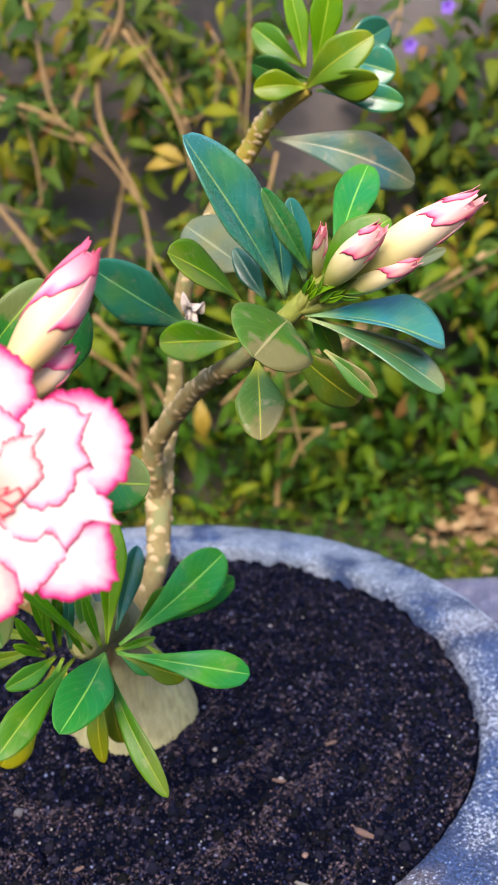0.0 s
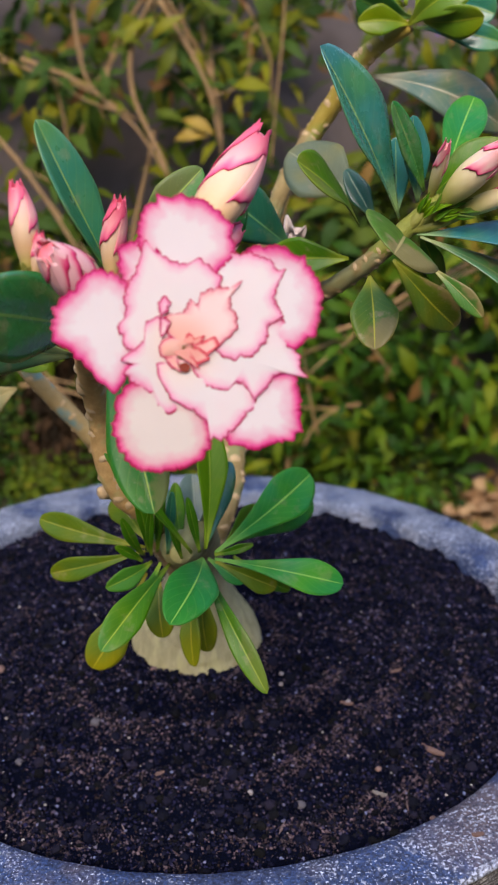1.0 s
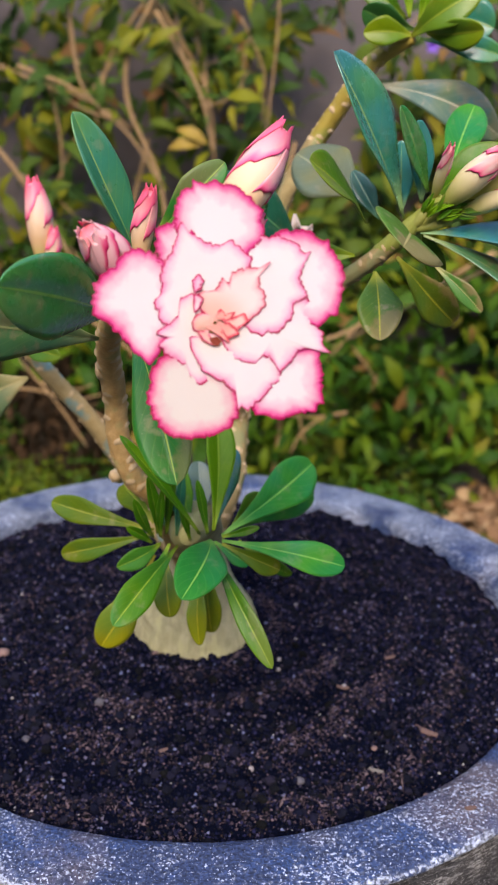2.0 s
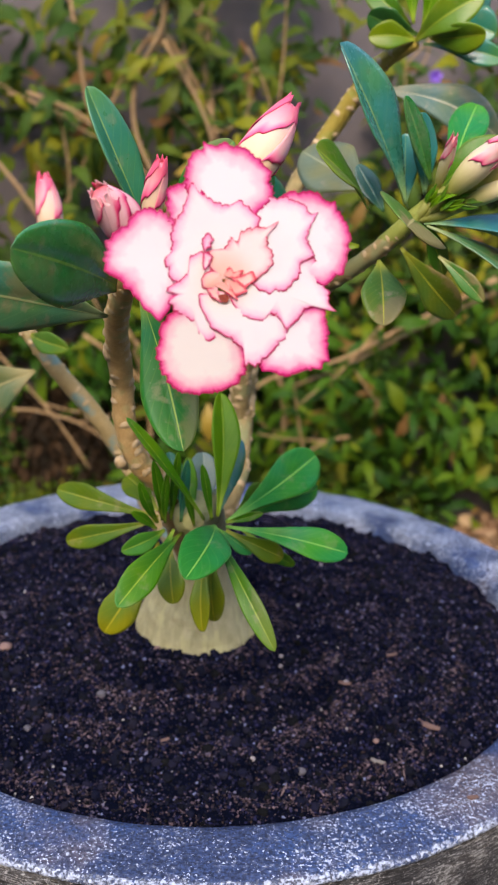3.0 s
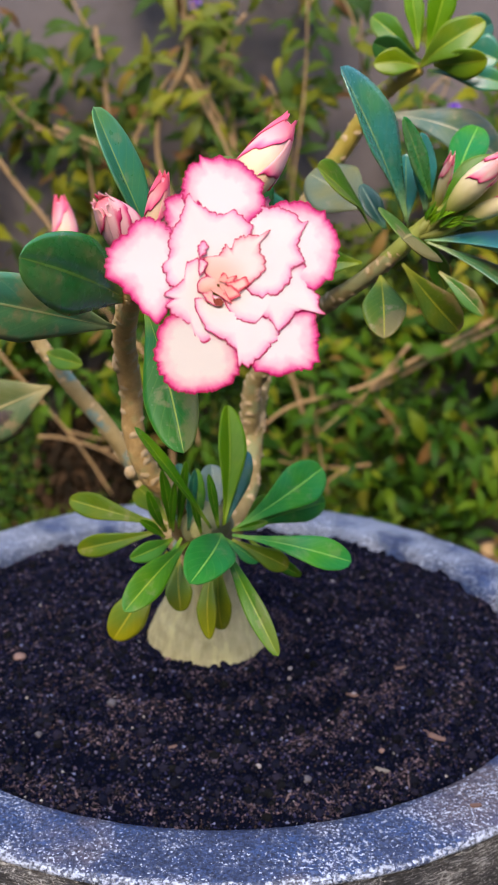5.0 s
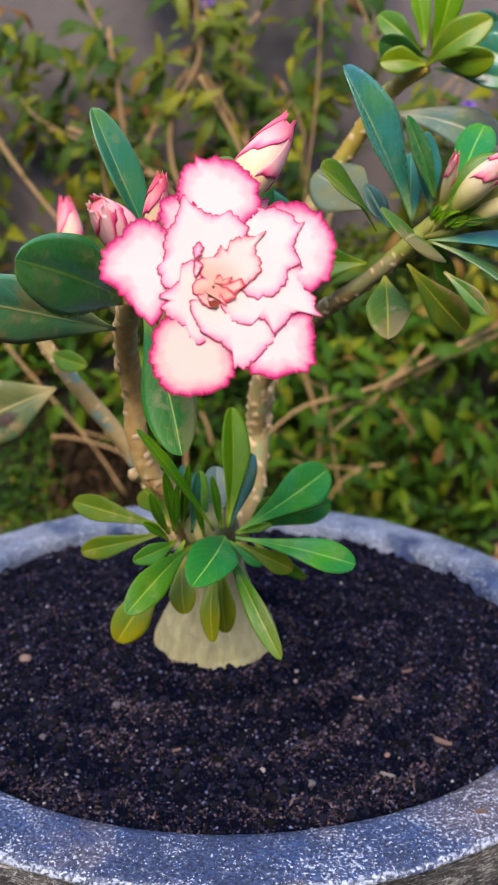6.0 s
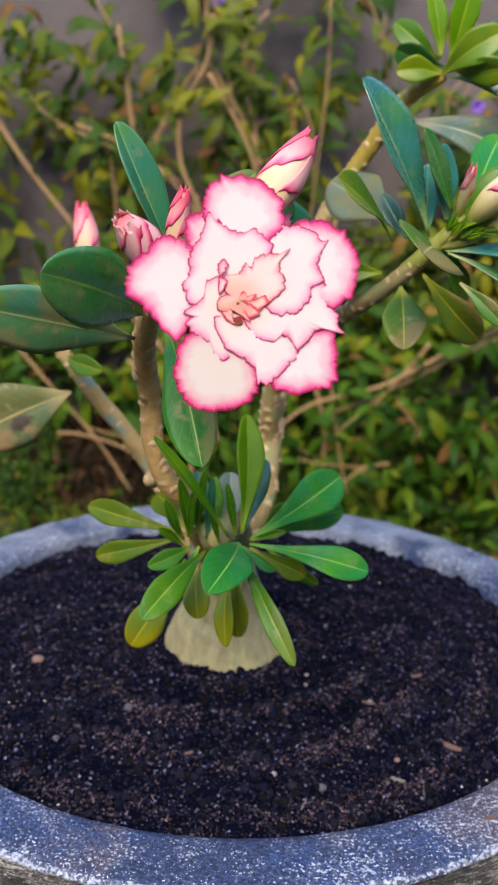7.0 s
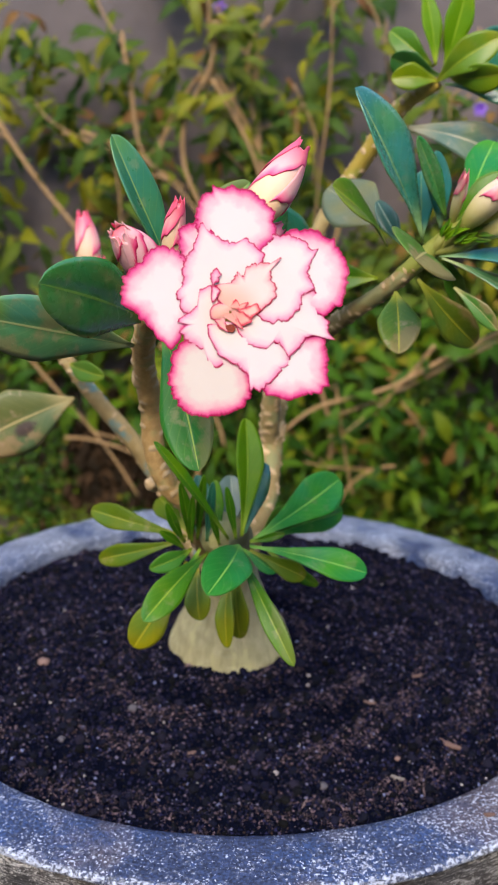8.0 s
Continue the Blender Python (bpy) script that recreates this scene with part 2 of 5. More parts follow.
CAUDEX = mottled("caudex_skin", (0.27, 0.235, 0.095), (0.80, 0.73, 0.42), 260.0, 0.8, 0.0034, (0.55, 0.51, 0.25), 160.0, (0.48, 0.66), 0.12, (1.0, 1.0, 0.2))
BARK = mottled("stem_skin", (0.34, 0.19, 0.055), (0.84, 0.56, 0.24), 170.0, 0.7, 0.0030, (0.40, 0.33, 0.13), 90.0, (0.50, 0.66), 0.2)
BARK_PALE = mottled("stem_skin_pale", (0.18, 0.118, 0.040), (0.54, 0.42, 0.19), 170.0, 0.7, 0.0026, (0.27, 0.27, 0.12), 80.0, (0.52, 0.68), 0.2)
BARK_GREY = mottled("stem_skin_grey_green", (0.27, 0.19, 0.07), (0.58, 0.44, 0.21), 140.0, 0.6, 0.0022, (0.15, 0.28, 0.26), 60.0, (0.52, 0.68), 0.25)
SCAR = mottled("leaf_scar", (0.46, 0.32, 0.16), (0.66, 0.49, 0.28), 300.0, 0.7, 0.0005)
CALYX = mottled("calyx_green", (0.16, 0.18, 0.03), (0.24, 0.24, 0.05), 200.0, 0.5, 0.0005)
CROWN = mottled("crown_skin", (0.26, 0.25, 0.08), (0.46, 0.43, 0.18), 200.0, 0.7, 0.0012)
SHOOT = mottled("shoot_skin", (0.15, 0.19, 0.025), (0.30, 0.31, 0.06), 160.0, 0.6, 0.0008)
GOLDEN = mottled("young_limb_skin", (0.26, 0.20, 0.025), (0.50, 0.36, 0.07), 130.0, 0.6, 0.0010, (0.24, 0.26, 0.05), 80.0, (0.50, 0.68), 0.25)
TWIG = mottled("twig_bark", (0.25, 0.150, 0.065), (0.42, 0.27, 0.125), 60.0, 0.8, 0.002)
CABLE = mottled("cable_sheath", (0.10, 0.11, 0.14), (0.14, 0.15, 0.18), 60.0, 0.6, 0.0005)


def concrete(name, base, worn, crust, crust_at, scale, lips=(), streaks=False, heavy=0.07, tint=None):
    m, nt, b = started(name)
    obj = node(nt, "TexCoord").outputs["Object"]
    col = mixed(nt, grain(nt, obj, 18.0, 6.0), tuple(x * 0.55 for x in base), tuple(x * 1.9 for x in base))
    col = mixed(nt, band(nt, grain(nt, obj, 26.0, 5.0), 0.42, 0.62), col, tint or base)
    gritty = grain(nt, obj, 700.0, 4.0, 0.7)
    col = mixed(nt, band(nt, gritty, 0.35, 0.7), tuple(x * 0.35 for x in base), col)
    brown = band(nt, grain(nt, obj, 15.0, 5.0), 0.53, 0.66)
    col = mixed(nt, math_node(nt, "MULTIPLY", math_node(nt, "MULTIPLY", brown, band(nt, gritty, 0.3, 0.6)), 0.85), col, worn)
    fine = grain(nt, obj, scale, 4.0, 0.58)
    if streaks:
        sq = node(nt, "VectorMath", {"operation": "MULTIPLY"}, i0=obj, i1=(1.0, 1.0, 9.0)).outputs[0]
        fine = grain(nt, sq, scale, 7.0, 0.75)
    broad = grain(nt, obj, 30.0, 5.0)
    lime = math_node(nt, "ADD", fine, math_node(nt, "MULTIPLY_ADD", broad, 0.5, -0.25))
    q = node(nt, "SeparateXYZ", i0=obj)
    rad = math_node(nt, "SQRT", math_node(nt, "ADD", math_node(nt, "MULTIPLY", q.outputs[0], q.outputs[0]), math_node(nt, "MULTIPLY", q.outputs[1], q.outputs[1])))
    lime = math_node(nt, "MULTIPLY_ADD", band(nt, q.outputs[0], 0.145, 0.190), heavy, lime)
    # lime gathers along the worn lips
    for at, reach, push in lips:
        near = math_node(nt, "SUBTRACT", 1.0, band(nt, math_node(nt, "ABSOLUTE", math_node(nt, "SUBTRACT", rad, at)), 0.0, reach))
        lime = math_node(nt, "MULTIPLY_ADD", near, push, lime)
    mask = math_node(nt, "MULTIPLY", band(nt, lime, crust_at - 0.012, crust_at + 0.028), band(nt, gritty, 0.36, 0.52))
    haze = math_node(nt, "MULTIPLY", band(nt, lime, crust_at - 0.16, crust_at + 0.04), 0.17)
    col = mixed(nt, haze, col, crust)
    if tint:
        # paler far side: grazing sky reflection put into the colour, broken by noise
        sky_sheen = math_node(nt, "MULTIPLY", band(nt, q.outputs[1], 0.03, 0.17), band(nt, math_node(nt, "ADD", broad, math_node(nt, "MULTIPLY", fine, 0.4)), 0.52, 0.74))
        col = mixed(nt, math_node(nt, "MULTIPLY", sky_sheen, 0.55), col, (0.27, 0.315, 0.36))
    col = mixed(nt, math_node(nt, "MULTIPLY", mask, 0.92), col, crust)
    fleck = math_node(nt, "ADD", grain(nt, obj, 760.0, 2.0, 0.55), math_node(nt, "MULTIPLY_ADD", broad, 0.45, -0.225))
    col = mixed(nt, math_node(nt, "MULTIPLY", band(nt, fleck, 0.638, 0.668), 0.92), col, crust)
    pit = band(nt, grain(nt, obj, 520.0, 3.0), 0.62, 0.70)
    col = mixed(nt, math_node(nt, "MULTIPLY", pit, 0.6), col, tuple(x * 0.25 for x in base))
    set_in(nt, b, Base_Color=col, Roughness=math_node(nt, "MULTIPLY_ADD", fine, 0.3, 0.5), Specular_IOR_Level=0.35)
    h = math_node(nt, "ADD", math_node(nt, "ADD", fine, math_node(nt, "MULTIPLY", mask, 0.6)), math_node(nt, "MULTIPLY", gritty, 0.5))
    relief(nt, b, h, 0.0020, 1.0)
    return m


RIM = concrete("concrete_rim", (0.036, 0.064, 0.155), (0.120, 0.090, 0.085), (0.56, 0.64, 0.80), 0.664, 430.0, ((0.2406, 0.0030, 0.24), (0.2035, 0.003, 0.05)), heavy=0.085, tint=(0.040, 0.104, 0.285))
BODY = concrete("concrete_body", (0.020, 0.020, 0.023), (0.09, 0.078, 0.065), (0.66, 0.65, 0.62), 0.545, 170.0, (), True)
SLAB = concrete("slab_concrete", (0.14, 0.15, 0.26), (0.20, 0.19, 0.26), (0.35, 0.36, 0.48), 0.66, 120.0)
SOIL = mottled("potting_soil", (0.0008, 0.0014, 0.005), (0.003, 0.0045, 0.014), 120.0, 1.0, 0.004, (0.045, 0.03, 0.025), 420.0, (0.64, 0.74), 0.03)


def island(name, stops, rough=0.8, spec=0.3, thin=0.0, patch=None):
    m, nt, b = started(name)
    geo = node(nt, "NewGeometry")
    ramp = node(nt, "ValToRGB", Fac=geo.outputs["Random Per Island"])
    els = ramp.color_ramp.elements
    els[0].position, els[0].color = stops[0][0], (*stops[0][1], 1)
    els[1].position, els[1].color = stops[-1][0], (*stops[-1][1], 1)
    for p, c in stops[1:-1]:
        el = els.new(p)
        el.color = (*c, 1)
    obj = node(nt, "TexCoord").outputs["Object"]
    col = mixed(nt, math_node(nt, "MULTIPLY", grain(nt, obj, 160.0), 0.5), ramp.outputs[0], (0.02, 0.02, 0.012))
    if patch:
        col = mixed(nt, math_node(nt, "MULTIPLY", band(nt, grain(nt, obj, 7.0, 3.0), 0.48, 0.66), 0.5), col, patch)
    set_in(nt, b, Base_Color=col, Roughness=rough, Specular_IOR_Level=spec)
    if thin:
        see_through(m, nt, b, col, thin)
    return m


GRAIN = island("soil_grains", [(0.0, (0.0008, 0.0012, 0.005)), (0.66, (0.0015, 0.0030, 0.024)), (0.87, (0.017, 0.017, 0.058)), (0.968, (0.11, 0.088, 0.12)), (1.0, (0.16, 0.20, 0.36))], 0.95, 0.05)
PERLITE = island("perlite", [(0.0, (0.25, 0.24, 0.22)), (0.6, (0.45, 0.42, 0.38)), (1.0, (0.6, 0.6, 0.58))])
CRUMB = island("peat_crumbs", [(0.0, (0.006, 0.005, 0.009)), (0.6, (0.056, 0.037, 0.050)), (1.0, (0.18, 0.125, 0.140))], 0.95, 0.05)
CLOD = island("soil_clods", [(0.0, (0.0004, 0.0007, 0.004)), (0.7, (0.0017, 0.003, 0.016)), (1.0, (0.014, 0.012, 0.028))], 0.95, 0.02)
PEBBLE = mottled("pebble_stone", (0.17, 0.10, 0.085), (0.25, 0.165, 0.14), 120.0, 0.8, 0.0008)
CHIP = island("bark_chips", [(0.0, (0.030, 0.018, 0.022)), (0.8, (0.085, 0.054, 0.064)), (1.0, (0.18, 0.13, 0.13))], 0.9, 0.1)
FIG = island("fig_leaves", [(0.0, (0.006, 0.033, 0.003)), (0.5, (0.017, 0.072, 0.004)), (0.88, (0.048, 0.107, 0.005)), (0.96, (0.12, 0.13, 0.008)), (1.0, (0.14, 0.095, 0.02))], 0.55, 0.10, 0.15, (0.12, 0.14, 0.005))
BUSH = island("shrub_leaves", [(0.0, (0.028, 0.080, 0.014)), (0.35, (0.060, 0.125, 0.016)), (0.62, (0.110, 0.160, 0.012)), (0.82, (0.19, 0.205, 0.010)), (0.92, (0.27, 0.27, 0.012)), (0.95, (0.26, 0.14, 0.04)), (1.0, (0.22, 0.10, 0.04))], 0.6, 0.10, 0.3)
BUSH_LOW = island("shrub_leaves_deep_green", [(0.0, (0.014, 0.068, 0.007)), (0.4, (0.040, 0.130, 0.007)), (0.7, (0.082, 0.178, 0.007)), (0.88, (0.18, 0.225, 0.008)), (0.95, (0.26, 0.15, 0.04)), (1.0, (0.29, 0.13, 0.05))], 0.55, 0.10, 0.3)
# dark browns for the blades that are added to darken the fig's gap
GAP_FILL = island("dark_gap_fill", [(0.0, (0.010, 0.006, 0.004)), (0.6, (0.026, 0.015, 0.009)), (1.0, (0.075, 0.040, 0.020))], 0.9, 0.05)
BUSH_YOUNG = island("shrub_leaves_young", [(0.0, (0.10, 0.15, 0.012)), (0.6, (0.17, 0.20, 0.012)), (1.0, (0.30, 0.28, 0.012))], 0.55, 0.22, 0.35)
DEAD = island("dead_leaves", [(0.0, (0.22, 0.12, 0.06)), (0.5, (0.38, 0.22, 0.11)), (1.0, (0.48, 0.33, 0.18))], 0.8, 0.2, 0.1)
GROUND = mottled("ground_earth", (0.045, 0.035, 0.02), (0.07, 0.07, 0.03), 6.0, 0.9, 0.01)
WALL = mottled("wall_render", (0.072, 0.060, 0.058), (0.165, 0.138, 0.132), 4.0, 0.85, 0.003, (0.065, 0.058, 0.058), 7.0, (0.58, 0.72))
VIOLET = mottled("violet_petals", (0.16, 0.06, 0.42), (0.22, 0.10, 0.5), 60.0, 0.6, 0.0005)
YELLOW_LEAF = mottled("yellowed_leaf", (0.20, 0.13, 0.015), (0.30, 0.20, 0.02), 40.0, 0.6, 0.0005)


# the dark of the throat's hole, put into a colour
THROAT = mottled("flower_throat", (0.30, 0.05, 0.02), (0.16, 0.02, 0.01), 300.0)


# ---- mesh helpers ----
def mesh_from(name, verts, faces, mat, uvs=None, smooth=True):
    me = bpy.data.meshes.new(name)
    me.from_pydata([tuple(v) for v in verts], [], faces)
    if uvs is not None:
        layer = me.uv_layers.new(name="UVMap")
        idx = np.empty(len(me.loops), dtype=np.int32)
        me.loops.foreach_get("vertex_index", idx)
        layer.data.foreach_set("uv", np.asarray(uvs, dtype=np.float32)[idx].ravel())
    me.polygons.foreach_set("use_smooth", [smooth] * len(me.polygons))
    me.materials.append(mat)
    return me


def part(name, me, parent=None, label="", at=(0, 0, 0)):
    ob = new(name, me)
    ob.parent = parent
    ob.location = at
    return tagged(ob, label) if label else ob


def thing(name, label, category, at=(0, 0, 0), group="", kind=""):
    ob = new(name)
    ob.location = at
    ob.empty_display_size = 0.02
    return tagged(ob, label, category, group, kind)


def sheet(name, P, uv, thick, mat):
    """A thin closed sheet over a grid of points P (rows, columns, 3)."""
    nu, nv = P.shape[:2]
    du, dv = np.gradient(P, axis=0), np.gradient(P, axis=1)
    n = np.cross(du, dv)
    size = np.linalg.norm(n, axis=2, keepdims=True)
    n /= np.maximum(size, 1e-12)
    if size[0].max() < 1e-9 or np.ptp(P[0], axis=0).max() < 1e-9:
        n[0] = unit(n[1].mean(axis=0))
    verts = np.concatenate([(P + n * thick / 2).reshape(-1, 3), (P - n * thick / 2).reshape(-1, 3)])
    k, faces = nu * nv, []
    for i in range(nu - 1):
        for j in range(nv - 1):
            a, b, c, d = i * nv + j, (i + 1) * nv + j, (i + 1) * nv + j + 1, i * nv + j + 1
            faces += [(a, b, c, d), (k + d, k + c, k + b, k + a)]
    for j in range(nv - 1):
        faces += [(j, j + 1, k + j + 1, k + j), ((nu - 1) * nv + j + 1, (nu - 1) * nv + j, k + (nu - 1) * nv + j, k + (nu - 1) * nv + j + 1)]
    for i in range(nu - 1):
        faces += [((i + 1) * nv, i * nv, k + i * nv, k + (i + 1) * nv), (i * nv + nv - 1, (i + 1) * nv + nv - 1, k + (i + 1) * nv + nv - 1, k + i * nv + nv - 1)]
    u = uv.reshape(-1, 2)
    return mesh_from(name, verts, faces, mat, np.concatenate([u, u]))


def disc(name, P, uv, thick, mat):
    """A thin closed disc: P holds rings (rows) round a middle (row 0), the last column repeating the first."""
    nu, nv = P.shape[0], P.shape[1] - 1
    W = np.concatenate([P[1:, -2:-1], P[1:]], axis=1)
    n = np.cross(np.gradient(W, axis=0), np.gradient(W, axis=1))[:, 1:-1]
    n /= np.maximum(np.linalg.norm(n, axis=2, keepdims=True), 1e-12)
    mid = n[0].mean(axis=0)
    mid /= np.linalg.norm(mid)
    ring = P[1:, :-1]
    k = 1 + (nu - 1) * nv
    top = np.concatenate([[P[0, 0] + mid * thick / 2], (ring + n * thick / 2).reshape(-1, 3)])
    low = np.concatenate([[P[0, 0] - mid * thick / 2], (ring - n * thick / 2).reshape(-1, 3)])
    faces = []
    for j in range(nv):
        q = (j + 1) % nv
        faces += [(0, 1 + j, 1 + q), (k, k + 1 + q, k + 1 + j)]
        for i in range(nu - 2):
            a, b, c, d = 1 + i * nv + j, 1 + (i + 1) * nv + j, 1 + (i + 1) * nv + q, 1 + i * nv + q
            faces += [(a, b, c, d), (k + d, k + c, k + b, k + a)]
        a, b = 1 + (nu - 2) * nv + j, 1 + (nu - 2) * nv + q
        faces.append((b, a, k + a, k + b))
    u = np.concatenate([[uv[1].mean(axis=0)], uv[1:, :-1].reshape(-1, 2)])
    return mesh_from(name, np.concatenate([top, low]), faces, mat, np.concatenate([u, u]))


def unit(v):
    v = np.asarray(v, float)
    return v / max(np.linalg.norm(v), 1e-9)


def spline(pts, steps):
    """Catmull-Rom through pts."""
    p = np.asarray(pts, float)
    p = np.vstack([2 * p[0] - p[1], p, 2 * p[-1] - p[-2]])
    out = []
    for i in range(1, len(p) - 2):
        for s in np.linspace(0, 1, steps, endpoint=False):
            a, b, c, d = p[i - 1], p[i], p[i + 1], p[i + 2]
            out.append(0.5 * (2 * b + (c - a) * s + (2 * a - 5 * b + 4 * c - d) * s * s + (3 * b - a - 3 * c + d) * s ** 3))
    out.append(p[-2])
    return np.array(out)


def tube(name, pts, radii, mat, sides=12, steps=6, rough=0.0, seed=0):
    line = spline([(*p, r) for p, r in zip(pts, radii)], steps)
    c, r = line[:, :3], line[:, 3]
    t = np.gradient(c, axis=0)
    up = np.array([0.3, -0.9, 0.2])
    verts, faces = [], []
    for i in range(len(c)):
        d = unit(t[i])
        a = unit(np.cross(d, up))
        b = np.cross(d, a)
        for j in range(sides):
            th = 2 * math.pi * j / sides
            rr = r[i]
            if rough:
                rr *= 1 + rough * noise.noise(Vector((math.cos(th) * 1.4 + seed, math.sin(th) * 1.4, i * 0.45))) + 0.4 * rough * noise.noise(Vector((math.cos(th) * 4, math.sin(th) * 4 + seed, i * 1.3)))
            verts.append(c[i] + (a * math.cos(th) + b * math.sin(th)) * rr)
    for i in range(len(c) - 1):
        for j in range(sides):
            k = (j + 1) % sides
            faces.append((i * sides + j, i * sides + k, (i + 1) * sides + k, (i + 1) * sides + j))
    faces += [tuple(range(sides))[::-1], tuple(range((len(c) - 1) * sides, len(c) * sides))]
    return mesh_from(name, verts, faces, mat), c, r


# ---- setting ----
FLOOR_Z = -0.13
bm = bmesh.new()
bmesh.ops.create_grid(bm, x_segments=60, y_segments=60, size=40)
for v in bm.verts:
    v.co.z = FLOOR_Z + 0.012 * noise.noise(v.co * 0.7)
me = bpy.data.meshes.new("ground")
bm.to_mesh(me)
bm.free()
me.materials.append(GROUND)
tagged(new("ground", me), "bare brown earth at the foot of the wall", "ground", kind="structure")


def box(name, lo, hi, mat, bevel=0.01):
    b = bmesh.new()
    bmesh.ops.create_cube(b, size=1)
    for v in b.verts:
        v.co = Vector(((lo[i] + hi[i]) / 2 + v.co[i] * (hi[i] - lo[i]) for i in range(3)))
    bmesh.ops.bevel(b, geom=b.edges[:], offset=bevel, segments=2, affect="EDGES")
    m = bpy.data.meshes.new(name)
    b.to_mesh(m)
    b.free()
    m.materials.append(mat)
    return new(name, m)


tagged(box("wall_back", (-5, 2.05, -0.35), (5, 2.25, 2.4), WALL), "stained grey rendered garden wall", "wall", kind="structure")
# unseen walls, added only to keep pale horizon sky off the plant
tagged(box("unseen_wall_front", (-3.4, -3.2, -0.35), (3.4, -3.0, 2.3), WALL), "unseen plain grey wall added to block the low sky", "wall", kind="structure")
tagged(box("unseen_wall_left", (-3.4, -3.0, -0.35), (-3.2, 2.05, 2.3), WALL), "unseen plain grey wall added to block the low sky", "wall", kind="structure")
tagged(box("unseen_wall_right", (3.2, -3.0, -0.35), (3.4, 2.05, 2.3), WALL), "unseen plain grey wall added to block the low sky", "wall", kind="structure")
tagged(box("paving_slab", (0.31, 0.62, -0.13), (1.5, 1.58, -0.075), SLAB), "blue-grey concrete paving slab beside the planter", "paving", kind="structure")

# ---- planter and soil ----
CX, CY, RIM_Z = -0.0786, 0.4898, 0.45


def turned(name, profile, mat, n=160, wob=0.0, seed=0.0):
    verts, faces = [], []
    for k, (r, z) in enumerate(profile):
        for i in range(n):
            th = 2 * math.pi * i / n
            q = Vector((math.cos(th) * 2 + seed, math.sin(th) * 2, k * 0.5))
            w = wob * (noise.noise(q) + 0.7 * noise.noise(q * 5) + 0.5 * noise.noise(q * 14) + 0.35 * noise.noise(q * 34))
            verts.append(((r + w) * math.cos(th), (r + w) * math.sin(th), z + w * 0.5))
    for k in range(len(profile) - 1):
        for i in range(n):
            j = (i + 1) % n
            faces.append((k * n + i, k * n + j, (k + 1) * n + j, (k + 1) * n + i))
    return mesh_from(name, verts, faces, mat)


planter = thing("planter", "round blue-grey concrete planter with a worn, lime-crusted rim", "planter", (CX, CY, FLOOR_Z))
part("body", turned("body", [(0.02, -0.126), (0.14, -0.126), (0.155, -0.118), (0.176, 0.02), (0.194, 0.14), (0.212, 0.26), (0.226, 0.36), (0.2310, 0.396), (0.2370, 0.402), (0.2400, 0.410), (0.2408, 0.428), (0.2406, 0.4440), (0.2385, 0.4460)], BODY, 260, 0.0012), planter, "dark concrete bowl with pale brushed streaks", (0, 0, -FLOOR_Z))
part("rim", turned("rim", [(0.2380, 0.4455), (0.2410, 0.4468), (0.2414, 0.4484), (0.2398, 0.4502), (0.2355, 0.4508), (0.228, 0.4512), (0.218, 0.4510), (0.210, 0.4506), (0.2055, 0.4495), (0.2025, 0.4455), (0.2015, 0.436), (0.2005, 0.40), (0.2, 0.33)], RIM, 320, 0.0014, 4.0), planter, "flat lime-crusted concrete rim", (0, 0, -FLOOR_Z))

PLX, PLY = -0.084, 0.464


def ring(x, y):
    q = math.hypot(x - PLX, y - PLY)
    front = math.exp(-((x + 0.01) / 0.15) ** 2 - ((y - 0.355) / 0.085) ** 2)
    part_of = min(1.0, max(0.0, -0.12 + 0.9 * noise.noise(Vector((x * 13 + 3.1, y * 13, 2.0))) + 1.15 * front))
    return math.sin(q * 165 + 3.5 * noise.noise(Vector((x * 7, y * 7, 0))) + 1.0 * noise.noise(Vector((x * 30, y * 30, 6)))) * min(1, q * 14) * part_of


def soil_z(x, y):
    r = math.hypot(x - CX, y - CY) / 0.2
    z = 0.4515 - 0.013 * r ** 3 + 0.0052 * ring(x, y) + 0.0022 * math.exp(-((math.hypot(x - PLX, y - PLY) - 0.046) / 0.014) ** 2) * (1.0 + noise.noise(Vector((x * 60, y * 60, 5))))
    p = Vector((x, y, 0))
    near = 1 - 0.92 * math.exp(-((math.hypot(x - PLX, y - PLY)) / 0.058) ** 6)
    return z + near * (0.0060 * noise.noise(p * 38) + 0.0046 * noise.noise(p * 95) + 0.0026 * noise.noise(p * 190)) + 0.0013 * noise.noise(p * 400)


verts, faces, uvs = [], [], []
NR, NT = 110, 330
for i in range(NR + 1):
    for j in range(NT):
        r, th = 0.2045 * (i + 0.02) / NR, 2 * math.pi * j / NT
        x, y = CX + r * math.cos(th), CY + r * math.sin(th)
        verts.append((x - CX, y - CY, soil_z(x, y) - 0.44))
for i in range(NR):
    for j in range(NT):
        k = (j + 1) % NT
        faces.append((i * NT + j, (i + 1) * NT + j, (i + 1) * NT + k, i * NT + k))
faces.append(tuple(range(NT))[::-1])
soil = new("potting_soil", mesh_from("potting_soil", verts, faces, SOIL))
soil.location = (CX, CY, 0.44)
tagged(soil, "dark crumbly potting soil filling the concrete planter", "soil", kind="stuff")

OCTA_V = np.array([(1, 0, 0), (-1, 0, 0), (0, 1, 0), (0, -1, 0), (0, 0, 1), (0, 0, -1)], float)
OCTA_F = [(0, 2, 4), (2, 1, 4), (1, 3, 4), (3, 0, 4), (2, 0, 5), (1, 2, 5), (3, 1, 5), (0, 3, 5)]


ball = bmesh.new()
bmesh.ops.create_icosphere(ball, subdivisions=1, radius=1)
